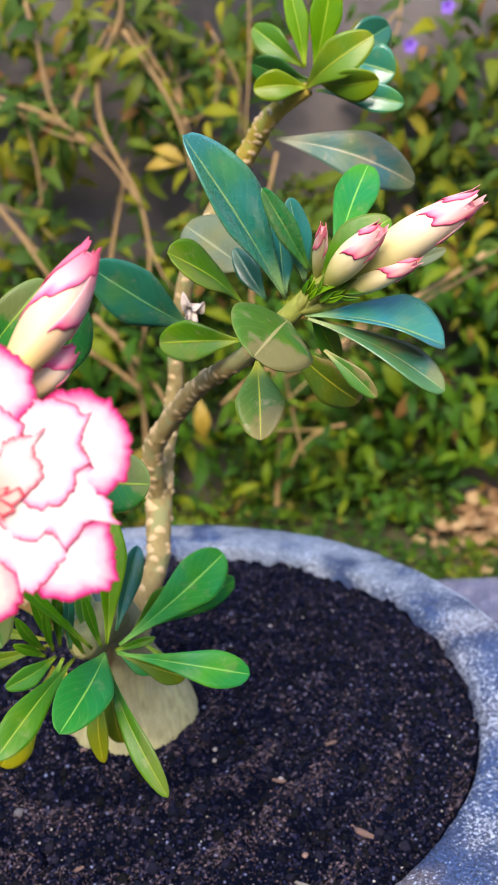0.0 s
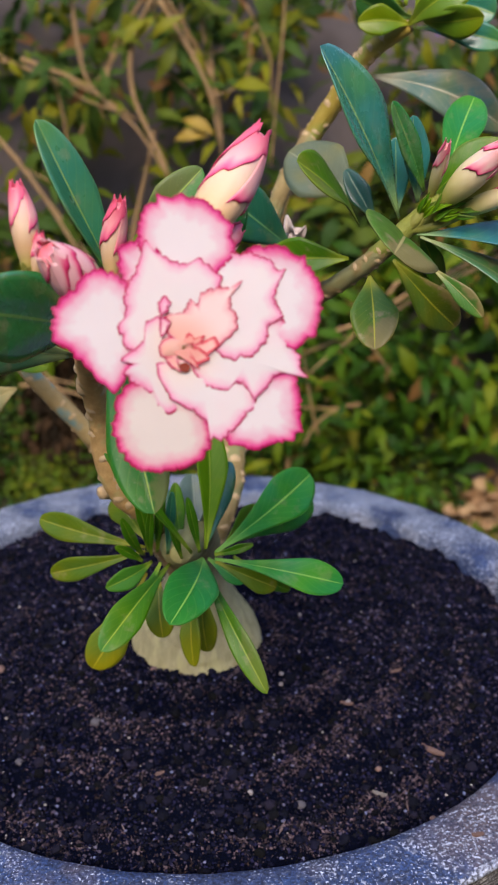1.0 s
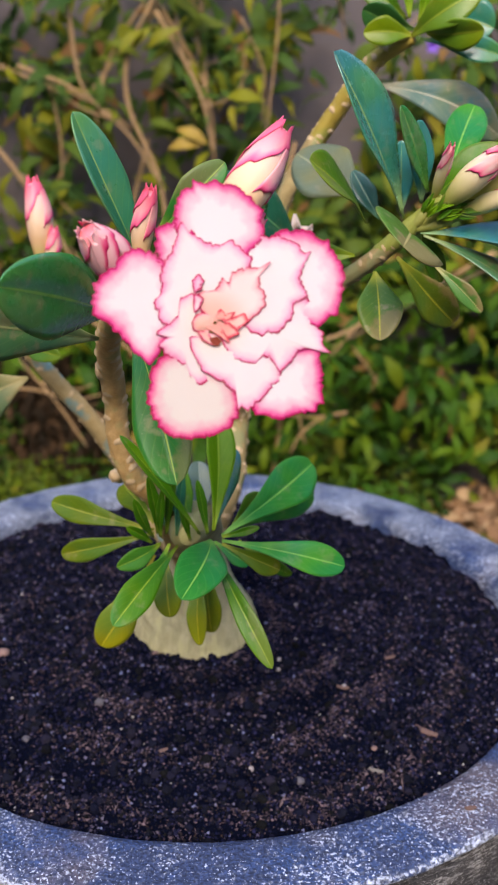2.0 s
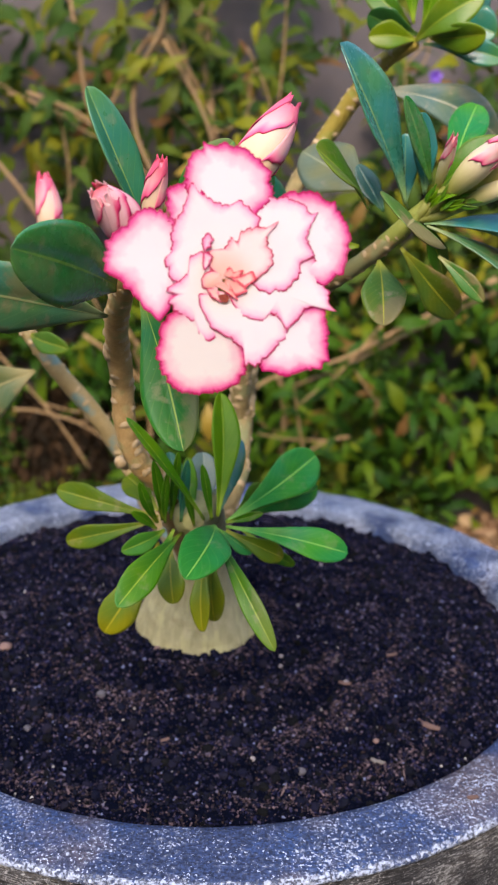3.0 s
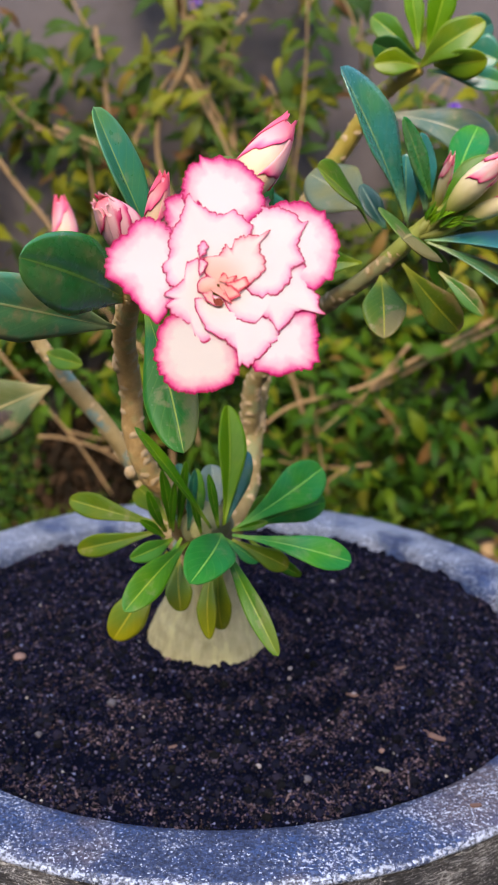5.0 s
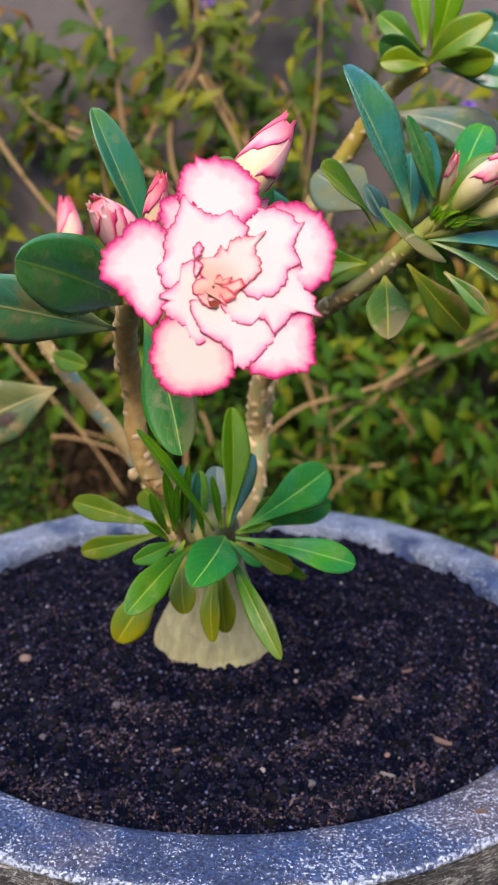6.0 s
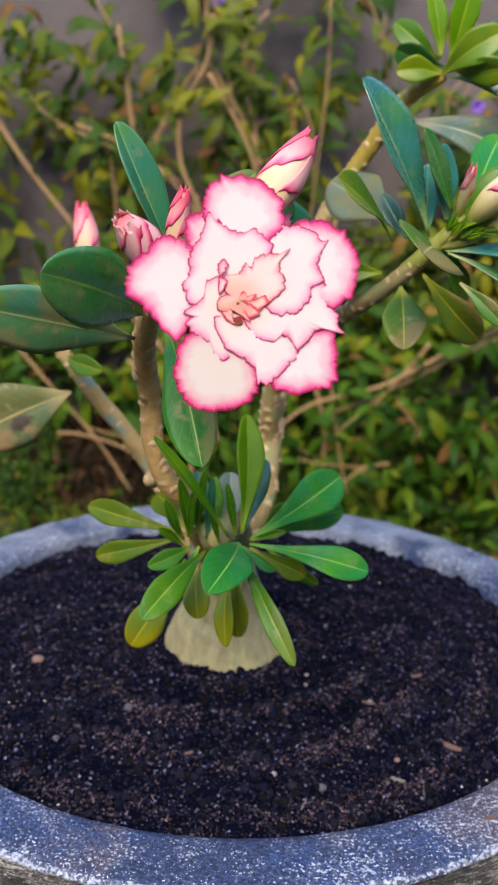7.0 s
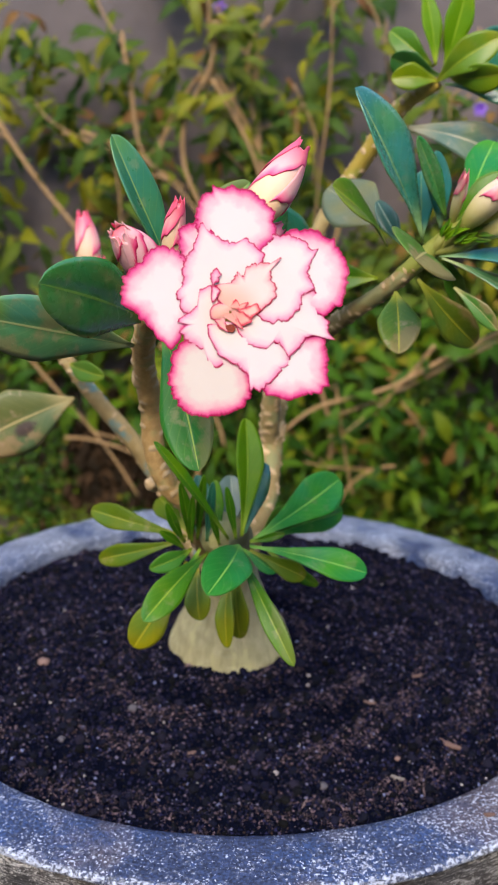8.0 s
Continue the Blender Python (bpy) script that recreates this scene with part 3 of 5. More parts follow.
ICOSA = (np.array([v.co[:] for v in ball.verts]), [tuple(v.index for v in f.verts) for f in ball.faces])
ball.free()


def strewn(name, count, size_lo, size_hi, mat, rng, flat=0.7, long=1.0, sink=0.1, ridge=False, shape=None):
    """Crumbs scattered over the soil, all in one mesh; ridge: heaped on the crests of the watering rings."""
    P = []
    while len(P) < count:
        r, th = 0.2 * math.sqrt(rng.random()), rng.random() * 2 * math.pi
        x, y = CX + r * math.cos(th), CY + r * math.sin(th)
        if ridge and ring(x, y) + 0.6 * noise.noise(Vector((x * 50, y * 50, 9))) + rng.normal(0, 0.2) < 0.34:
            continue
        P.append((x, y, soil_z(x, y)))
    P = np.array(P)
    s = size_lo + (size_hi - size_lo) * rng.random(count) ** 3
    sv, sf = shape or (OCTA_V, OCTA_F)
    nv = len(sv)
    q = sv[None] * rng.uniform(0.7, 1.25, (count, nv, 3)) * s[:, None, None] * np.array([long, 1.0, flat])
    a, b = rng.random(count) * 6.3, rng.normal(0, 0.5, count)
    ca, sa, cb, sb = np.cos(a), np.sin(a), np.cos(b), np.sin(b)
    o = np.zeros(count)
    M = np.stack([np.stack([ca * cb, -sa, ca * sb], 1), np.stack([sa * cb, ca, sa * sb], 1), np.stack([-sb, o, cb], 1)], 1)
    V = np.einsum("nij,nkj->nki", M, q) + (P + np.stack([o, o, s * flat * (0.5 - sink)], 1))[:, None] - np.array([CX, CY, 0.44])
    Fc = (np.array(sf)[None] + nv * np.arange(count)[:, None, None]).reshape(-1, 3)
    me = mesh_from(name, V.reshape(-1, 3).tolist(), Fc.tolist(), mat, smooth=False)
    return part(name, me, soil)


rng = np.random.default_rng(5)
tagged(strewn("grains", 78000, 0.00035, 0.0014, GRAIN, rng, 0.85), "loose dark soil crumbs", kind="stuff")
tagged(strewn("clods", 3000, 0.0010, 0.0036, CLOD, rng, 0.8, 1.0, 0.2, shape=ICOSA), "dark soil clods", kind="stuff")
tagged(strewn("brown_crumbs", 13000, 0.0003, 0.0011, CRUMB, rng, 0.8, 1.3, 0.1, True), "reddish-brown peat crumbs on the watering rings", kind="stuff")
tagged(strewn("loose_crumbs", 7000, 0.0003, 0.0010, CRUMB, rng, 0.8, 1.2), "reddish-brown peat crumbs", kind="stuff")
tagged(strewn("perlite", 330, 0.0004, 0.0012, PERLITE, rng, 0.9), "pale perlite specks", kind="stuff")
tagged(strewn("bark_bits", 2400, 0.00022, 0.0007, CHIP, rng, 0.6, 6.0, 0.1, True), "brown bark shreds", kind="stuff")


def pebble(x, y, r, mat, label):
    b = bmesh.new()
    bmesh.ops.create_icosphere(b, subdivisions=3, radius=1)
    for v in b.verts:
        v.co *= 1 + 0.18 * noise.noise(v.co * 1.3 + Vector((x * 90, y * 90, 0)))
        v.co = Vector((v.co.x * r, v.co.y * r * 0.9, v.co.z * r * 0.75))
    for f in b.faces:
        f.smooth = True
    m = bpy.data.meshes.new("pebble")
    b.to_mesh(m)
    b.free()
    m.materials.append(mat)
    ob = new("pebble", m)
    ob.location = (x, y, soil_z(x, y) + r * 0.3)
    return tagged(ob, label, "pebble", "pebbles on the soil")


PALE_STONE = mottled("pale_stone", (0.22, 0.20, 0.20), (0.38, 0.34, 0.33), 200.0, 0.8, 0.0005)
GREY_STONE = mottled("grey_stone", (0.06, 0.06, 0.075), (0.11, 0.10, 0.11), 120.0, 0.8, 0.0008)
pebble(-0.1969, 0.4339, 0.0038, PEBBLE, "small reddish-brown pebble on the soil")
pebble(-0.1330, 0.3859, 0.0028, GREY_STONE, "small dark grey pebble on the soil")
pebble(-0.0514, 0.3373, 0.0017, PALE_STONE, "tiny pale stone chip on the soil")
pebble(-0.1254, 0.3275, 0.0012, PALE_STONE, "tiny pale stone chip on the soil")
pebble(-0.0334, 0.4312, 0.0014, PALE_STONE, "tiny pale stone chip on the soil")
pebble(0.0003, 0.5595, 0.0014, PALE_STONE, "tiny pale stone chip on the soil")
pebble(-0.0339, 0.4274, 0.0014, PALE_STONE, "tiny pale stone chip on the soil")
pebble(0.0372, 0.3339, 0.0020, PEBBLE, "small reddish-brown pebble on the soil")
pebble(0.0028, 0.4068, 0.0014, PALE_STONE, "tiny pale stone chip on the soil")
pebble(-0.0270, 0.3332, 0.0025, GREY_STONE, "small dark grey pebble on the soil")
pebble(-0.1676, 0.3598, 0.0023, GREY_STONE, "small dark grey pebble on the soil")
pebble(-0.2107, 0.4815, 0.0026, GREY_STONE, "small dark grey pebble on the soil")
pebble(0.0128, 0.3541, 0.0016, PEBBLE, "small reddish-brown pebble on the soil")
pebble(0.0106, 0.3208, 0.0010, PALE_STONE, "tiny pale stone chip on the soil")
pebble(-0.1606, 0.5033, 0.0023, GREY_STONE, "small dark grey pebble on the soil")
pebble(-0.1064, 0.4287, 0.0020, PEBBLE, "small reddish-brown pebble on the soil")


def bark_chip(x, y, z, length, width, turn, mat, label):
    b = bmesh.new()
    bmesh.ops.create_cube(b, size=1)
    bmesh.ops.subdivide_edges(b, edges=b.edges[:], cuts=2, use_grid_fill=True)
    for v in b.verts:
        taper = 1 - 0.55 * (2 * v.co.x) ** 2
        v.co = Vector((v.co.x * length, v.co.y * width * taper, v.co.z * width * 0.35 + 0.06 * length * (2 * v.co.x) ** 2))
        v.co += noise.noise_vector(v.co * 700 + Vector((x * 900, y * 900, 0))) * width * 0.16
    m = bpy.data.meshes.new("bark_chip")
    b.to_mesh(m)
    b.free()
    m.materials.append(mat)
    ob = new("bark_chip", m)
    ob.location, ob.rotation_euler = (x, y, z), (0.1, 0.0, radians(turn))
    return tagged(ob, label, "bark chip", "bark chips on the soil")


BARK_CHIP = mottled("bark_chip", (0.10, 0.055, 0.045), (0.20, 0.125, 0.10), 300.0, 0.85, 0.0005)
GREY_CHIP = mottled("weathered_chip", (0.12, 0.11, 0.10), (0.24, 0.21, 0.18), 300.0, 0.85, 0.0005)
bark_chip(0.0418, 0.3648, soil_z(0.0418, 0.3648) + 0.0012, 0.0125, 0.003, -38, BARK_CHIP, "thin brown bark chip lying on the soil")
bark_chip(0.0107, 0.3329, soil_z(0.0107, 0.3329) + 0.0012, 0.0075, 0.0022, -25, GREY_CHIP, "curled grey-brown wood chip on the soil")
bark_chip(0.0505, 0.3048, 0.4522, 0.0055, 0.0022, 8, BARK_CHIP, "small reddish bark chip on the planter rim")
bark_chip(0.0307, 0.4265, soil_z(0.0307, 0.4265) + 0.0012, 0.008, 0.002, 20, BARK_CHIP, "thin brown bark chip lying on the soil")
bark_chip(0.0019, 0.4054, soil_z(0.0019, 0.4054) + 0.0012, 0.007, 0.0022, -15, BARK_CHIP, "thin brown bark chip lying on the soil")
bark_chip(-0.0963, 0.3471, soil_z(-0.0963, 0.3471) + 0.0012, 0.0065, 0.002, 30, BARK_CHIP, "thin brown bark chip lying on the soil")

# ---- the flowering plant ----
plant = thing("desert_rose", "potted desert rose with a white pink-edged bloom and buds", "plant", (PLX, PLY, 0.44))
ORG = np.array((PLX, PLY, 0.44))
leaf_rng = random.Random(11)


def leaf(parent, base, tip, width, normal, mat, bend=0.05, peak=0.62, fold=0.12):
    base, tip, n = np.array(base), np.array(tip), unit(normal)
    axis = tip - base
    length = np.linalg.norm(axis)
    ax = axis / length
    n = unit(n - ax * (n @ ax))
    sd = np.cross(n, ax)
    p = math.log(0.5) / math.log(peak)
    S = 1 - (1 - np.linspace(0, 1, 19)) ** 1.35
    U = np.linspace(-1, 1, 11)
    ph, amp, drift = leaf_rng.random() * 6.3, leaf_rng.uniform(0.02, 0.06), leaf_rng.uniform(-0.03, 0.03)
    P, uv = np.zeros((19, 11, 3)), np.zeros((19, 11, 2))
    for i, s in enumerate(S):
        hw = width / 2 * max(math.sin(math.pi * min(s, 1) ** p), 0) ** 0.50 * min(1, s / peak) ** 0.72 + 0.0007 * (1 - s)
        c = base + axis * s + n * (bend * length * math.sin(math.pi * s)) + sd * (drift * length * math.sin(math.pi * s))
        tw = 0.12 * math.sin(ph + 2 * s)
        for j, u in enumerate(U):
            wave = amp * hw * abs(u) ** 2 * math.sin(ph + 9 * s + 2 * u)
            rib = -0.05 * hw * math.exp(-(u / 0.12) ** 2)
            lift = fold * hw * (abs(u) ** 1.3) - 0.10 * hw * u ** 4 + wave + rib + tw * hw * u
            P[i, j] = c + sd * hw * u + n * lift - base
            uv[i, j] = (u * 0.5 + 0.5, s)
    me = sheet("leaf", P, uv, 0.0005, mat)
    return part("leaf", me, parent, at=tuple(base - ORG))


def bract(*args, **more):
    ob = leaf(*args, **more)
    ob.name = "bract"
    ob["label"] = "narrow yellow-green bract"


def stem(parent, name, pts, radii, mat=BARK):
    me, c, r = tube(name, np.array(pts) - ORG, radii, mat, 16, 10, 0.10, len(pts))
    ob = part(name, me, parent)
    # scars left by shed leaves, each a small raised crescent
    k = 4
    while k < len(c) - 6:
        d = unit(c[k + 1] - c[k - 1])
        a = unit(np.cross(d, (0.3, -0.9, 0.2)))
        b = np.cross(d, a)
        turn = leaf_rng.random() * 6.3
        for half in (0.0, 2.2):
            th = turn + half
            out = a * math.cos(th) + b * math.sin(th)
            side = np.cross(d, out)
            V, Fc = [], []
            R0 = r[k]
            for i in range(9):
                w = (i / 8 - 0.5) * 2
                ang = w * 0.5
                o = out * math.cos(ang) + side * math.sin(ang)
                rise = (1 - w * w) ** 0.7
                for h, lift in ((-0.26, 0.96), (0.02, 1.02 + 0.14 * rise), (0.34 * rise + 0.05, 0.97)):
                    V.append(c[k] + o * R0 * lift + d * R0 * h)
            for i in range(8):
                for j in range(2):
                    Fc.append((i * 3 + j, i * 3 + j + 1, i * 3 + j + 4, i * 3 + j + 3))
            part("leaf_scar", mesh_from("leaf_scar", V, Fc, SCAR), ob, "pale raised leaf scar")
        k += leaf_rng.choice((2, 2, 3))
    return ob


def bud_radius(v):
    if v < 0.5:
        return 0.42 + 0.58 * math.sin(v / 0.5 * math.pi / 2) ** 1.1
    return 0.40 + 0.60 * max(math.cos((v - 0.5) / 0.5 * math.pi / 2), 0) ** 0.85


def bud(parent, base, tip, radius, seed, folds=3, mat=BUD_PETAL, reach=0.40, skin=BUD):
    rg = random.Random(seed)
    base, tip = np.array(base), np.array(tip)
    axis = tip - base
    length = np.linalg.norm(axis)
    ax = axis / length
    a = unit(np.cross(ax, (0.2, 0.9, 0.3)))
    b = np.cross(ax, a)
    curve = a * rg.uniform(-0.05, 0.05) * length + b * rg.uniform(-0.03, 0.03) * length

    def at(v, th, off):
        rr = radius * bud_radius(min(max(v, 0), 1)) * (1 + 0.025 * math.sin(3 * th + 5 * v)) + off
        return axis * v + curve * math.sin(math.pi * min(v, 1)) + (a * math.cos(th) + b * math.sin(th)) * rr

    n, m = 24, 22
    verts, faces, uvs = [], [], []
    for i in range(m + 1):
        for j in range(n):
            verts.append(at(0.96 * i / m, 2 * math.pi * j / n, 0))
            uvs.append((j / n, 0.96 * i / m))
    for i in range(m):
        for j in range(n):
            k = (j + 1) % n
            faces.append((i * n + j, i * n + k, (i + 1) * n + k, (i + 1) * n + j))
    faces += [tuple(range(n))[::-1], tuple(range(m * n, (m + 1) * n))]
    ob = part("bud", mesh_from("bud", verts, faces, skin, uvs), parent, "closed cream bud with pink furled tip", tuple(base - ORG))
    # furled petals wound round the upper half
    for w in range(folds):
        th0, nu, nv = w * 6.28 / folds + rg.random() * 0.5, 26, 14
        P, uv = np.zeros((nu, nv, 3)), np.zeros((nu, nv, 2))
        low = reach + rg.uniform(-0.06, 0.06)
        for i in range(nu):
            f = i / (nu - 1)
            for j in range(nv):
                g = j / (nv - 1)
                start = low + (0.94 - low) * f + 0.035 * math.sin(11 * f + w) + 0.014 * math.sin(29 * f)
                v = start + (0.99 + 0.060 * math.sin(11 * f + w * 2) + 0.016 * math.sin(33 * f + w) - start) * g
                th = th0 + 2.4 * f + 0.9 * (v - 0.5)
                off = 0.00012 + 0.00012 * (1 - g) + 0.0001 * f + 0.00007 * w
                P[i, j] = at(v, th, off)
                span = (1.0 - start) * length
                uv[i, j] = (min(g * span * 150, (1 - f) * radius * 2.6 * 150, 1.0), v)
        part("petal", sheet("petal", P, uv, 0.00022, mat), ob, "furled pink bud petal")
    # calyx lobes
    for w in range(5):
        th0 = w * 2 * math.pi / 5 + rg.random() * 0.3
        P, uv = np.zeros((8, 5, 3)), np.zeros((8, 5, 2))
        for i in range(8):
            s = i / 7
            for j in range(5):
                u = (j - 2) / 2
                P[i, j] = at(0.13 * s - 0.02, th0 + u * 0.55 * (1 - s ** 1.6), 0.0002 + 0.0003 * s)
        part("calyx_lobe", sheet("calyx_lobe", P, uv, 0.0005, CALYX), ob, "green calyx lobe")
    return ob


def pedicel(parent, pts, radius):
    me, c, r = tube("pedicel", np.array(pts) - ORG, [radius] * len(pts), CALYX, 10, 5, 0.06)
    part("pedicel", me, parent, "short green flower stalk")


def side_bud(parent, pts):
    me, c, r = tube("side_bud", np.array(pts) - ORG, (0.0030, 0.0034, 0.0012), SCAR, 10, 5, 0.2)
    part("side_bud", me, parent, "small dormant side bud")


# swollen base
me, c, r = tube("caudex", np.array([(-0.084, 0.467, 0.425), (-0.084, 0.466, 0.447), (-0.084, 0.463, 0.465), (-0.083, 0.457, 0.487), (-0.082, 0.446, 0.512), (-0.082, 0.428, 0.538), (-0.083, 0.405, 0.556)]) - ORG, (0.0400, 0.0416, 0.0345, 0.0222, 0.0152, 0.0136, 0.0124), CAUDEX, 64, 10, 0.045, 2)
part("caudex", me, plant, "swollen pale green-grey trunk base")

# pale crown from which the low rosette grows
me, c, r = tube("crown", np.array([(-0.083, 0.415, 0.548), (-0.084, 0.392, 0.556), (-0.084, 0.372, 0.561), (-0.083, 0.358, 0.565)]) - ORG, (0.0130, 0.0120, 0.0100, 0.0050), CROWN, 20, 8, 0.12, 4)
part("crown", me, plant, "short pale yellow-green crown of leaf stalks")

# rosette low on the trunk
leaf(plant, (-0.1008, 0.3700, 0.5616), (-0.1534, 0.3850, 0.5691), 0.0127, (-0.1480, -0.8060, 0.5731), YOUNG_DULL, bend=0.1, peak=0.7, fold=0.28)
leaf(plant, (-0.1003, 0.3660, 0.5617), (-0.1471, 0.3720, 0.5464), 0.0114, (-0.2129, -0.9349, 0.2838), YOUNG_DULL, bend=0.06, peak=0.72, fold=0.28)
leaf(plant, (-0.0971, 0.3620, 0.5583), (-0.1161, 0.3440, 0.5543), 0.0094, (0.6248, -0.7250, 0.2897), YOUNG, bend=0.1, peak=0.6, fold=0.28)
leaf(plant, (-0.0890, 0.3640, 0.5560), (-0.1141, 0.3120, 0.5420), 0.0148, (0.5107, -0.3657, 0.7781), YOUNG, bend=0.12, peak=0.72, fold=0.28)
leaf(plant, (-0.1007, 0.3700, 0.5478), (-0.1256, 0.3500, 0.5079), 0.0177, (0.1012, -0.9133, 0.3944), YELLOWING, bend=0.15, peak=0.72, fold=0.28)
leaf(plant, (-0.0728, 0.3520, 0.5655), (-0.0837, 0.3020, 0.5611), 0.0212, (0.4429, -0.1733, 0.8797), FRESH, bend=0.12, peak=0.6, fold=0.28)
leaf(plant, (-0.0769, 0.3580, 0.5479), (-0.0773, 0.3450, 0.5124), 0.0095, (-0.2953, -0.8963, 0.3309), YELLOWING, bend=0.08, peak=0.6, fold=0.28)
leaf(plant, (-0.0747, 0.3700, 0.5444), (-0.0721, 0.3650, 0.5075), 0.0127, (0.0648, -0.9883, 0.1384), YELLOWING, bend=0.08, peak=0.6, fold=0.28)
leaf(plant, (-0.0945, 0.3660, 0.5483), (-0.0920, 0.3520, 0.5235), 0.0130, (0.0764, -0.8649, 0.4962), YELLOWING, bend=0.1, peak=0.66, fold=0.28)
leaf(plant, (-0.0735, 0.3540, 0.5640), (-0.0440, 0.3060, 0.5254), 0.0094, (-0.3427, -0.7049, 0.6211), OLIVE, bend=0.14, peak=0.7, fold=0.28)
leaf(plant, (-0.0673, 0.3520, 0.5649), (-0.0094, 0.3470, 0.5550), 0.0158, (0.0248, -0.8266, 0.5623), FRESH, bend=0.1, peak=0.74, fold=0.28)
leaf(plant, (-0.0676, 0.3600, 0.5640), (-0.0212, 0.4100, 0.5826), 0.0226, (0.4567, -0.6502, 0.6071), FRESH, bend=0.06, peak=0.68, fold=0.28)
leaf(plant, (-0.0640, 0.3800, 0.5578), (-0.0173, 0.4320, 0.5556), 0.0153, (0.7290, -0.6442, 0.2314), FRESH, bend=0.06, peak=0.68, fold=0.28)
leaf(plant, (-0.0715, 0.3520, 0.5699), (-0.0718, 0.3800, 0.6230), 0.0142, (0.4200, -0.8200, 0.3900), LIME, bend=0.05, peak=0.62, fold=0.55)
leaf(plant, (-0.0777, 0.3500, 0.5690), (-0.1124, 0.3380, 0.6215), 0.0056, (0.6828, -0.7073, 0.1811), YOUNG, bend=0.06, peak=0.66, fold=0.6)
leaf(plant, (-0.0675, 0.3600, 0.5596), (-0.0390, 0.3620, 0.5449), 0.0106, (0.2148, -0.9323, 0.2908), YOUNG_DULL, bend=0.1, peak=0.7, fold=0.28)
leaf(plant, (-0.0594, 0.3800, 0.5518), (-0.0315, 0.3850, 0.5303), 0.0065, (0.3042, -0.9359, 0.1774), YOUNG, bend=0.15, peak=0.6, fold=0.28)
leaf(plant, (-0.0711, 0.3750, 0.5625), (-0.0613, 0.4000, 0.5935), 0.0117, (0.5775, -0.7150, 0.3940), TEAL, bend=0.0, peak=0.6, fold=0.28)
leaf(plant, (-0.0792, 0.3900, 0.5580), (-0.0810, 0.4100, 0.5827), 0.0156, (0.0359, -0.7758, 0.6300), TEAL_GREY, bend=0.0, peak=0.6, fold=0.28)
leaf(plant, (-0.0880, 0.3700, 0.5637), (-0.0974, 0.3900, 0.5889), 0.0098, (0.4688, -0.5986, 0.6496), TEAL, bend=0.0, peak=0.6, fold=0.28)
leaf(plant, (-0.0951, 0.3700, 0.5634), (-0.1023, 0.3900, 0.5851), 0.0069, (0.4843, -0.5561, 0.6754), TEAL, bend=0.0, peak=0.55, fold=0.28)
leaf(plant, (-0.1019, 0.3800, 0.5608), (-0.1221, 0.4200, 0.5647), 0.0151, (-0.5086, -0.3346, 0.7933), YOUNG_DULL, bend=0.05, peak=0.6, fold=0.28)
leaf(plant, (-0.0834, 0.3650, 0.5659), (-0.0877, 0.3900, 0.5863), 0.0080, (0.3368, -0.5601, 0.7569), YOUNG, bend=0.0, peak=0.55, fold=0.28)
leaf(plant, (-0.0624, 0.3700, 0.5648), (-0.0477, 0.4100, 0.5648), 0.0106, (0.6440, -0.2355, 0.7279), YOUNG, bend=0.0, peak=0.6, fold=0.28)
leaf(plant, (-0.0713, 0.3700, 0.5557), (-0.0541, 0.3650, 0.5456), 0.0078, (0.0965, -0.8185, 0.5663), FRESH, bend=0.1, peak=0.65, fold=0.28)
leaf(plant, (-0.0985, 0.3620, 0.5634), (-0.1018, 0.3520, 0.5969), 0.0051, (0.5142, -0.8344, -0.1985), YOUNG, bend=0.05, peak=0.6, fold=0.28)
leaf(plant, (-0.0941, 0.3600, 0.5643), (-0.0901, 0.3520, 0.6016), 0.0047, (0.4511, -0.8613, -0.2337), YOUNG, bend=0.05, peak=0.6, fold=0.28)
leaf(plant, (-0.1005, 0.3600, 0.5626), (-0.1077, 0.3450, 0.5885), 0.0047, (0.4050, -0.8354, -0.3716), YOUNG, bend=0.05, peak=0.6, fold=0.28)
leaf(plant, (-0.0892, 0.3580, 0.5644), (-0.0861, 0.3560, 0.5965), 0.0047, (0.3773, -0.9213, -0.0940), TEAL, bend=0.05, peak=0.6, fold=0.28)
leaf(plant, (-0.0967, 0.3580, 0.5635), (-0.0947, 0.3460, 0.5932), 0.0035, (0.2425, -0.8938, -0.3772), YOUNG, bend=0.05, peak=0.6, fold=0.28)
leaf(plant, (-0.0742, 0.3520, 0.5684), (-0.0791, 0.3500, 0.5964), 0.0043, (0.4549, -0.8904, 0.0157), YOUNG, bend=0.05, peak=0.6, fold=0.28)
leaf(plant, (-0.1011, 0.3600, 0.5595), (-0.1119, 0.3500, 0.5722), 0.0044, (0.6285, -0.7745, -0.0718), YOUNG, bend=0.05, peak=0.6, fold=0.28)
leaf(plant, (-0.0923, 0.3560, 0.5610), (-0.1008, 0.3350, 0.5447), 0.0047, (0.2473, -0.6536, 0.7153), YOUNG, bend=0.05, peak=0.6, fold=0.28)
leaf(plant, (-0.0825, 0.3540, 0.5643), (-0.0866, 0.3450, 0.5872), 0.0031, (0.2294, -0.9194, -0.3195), YOUNG, bend=0.05, peak=0.6, fold=0.28)
leaf(plant, (-0.0673, 0.3500, 0.5680), (-0.0499, 0.3520, 0.5723), 0.0039, (0.0612, -0.9771, 0.2039), YOUNG, bend=0.05, peak=0.6, fold=0.28)
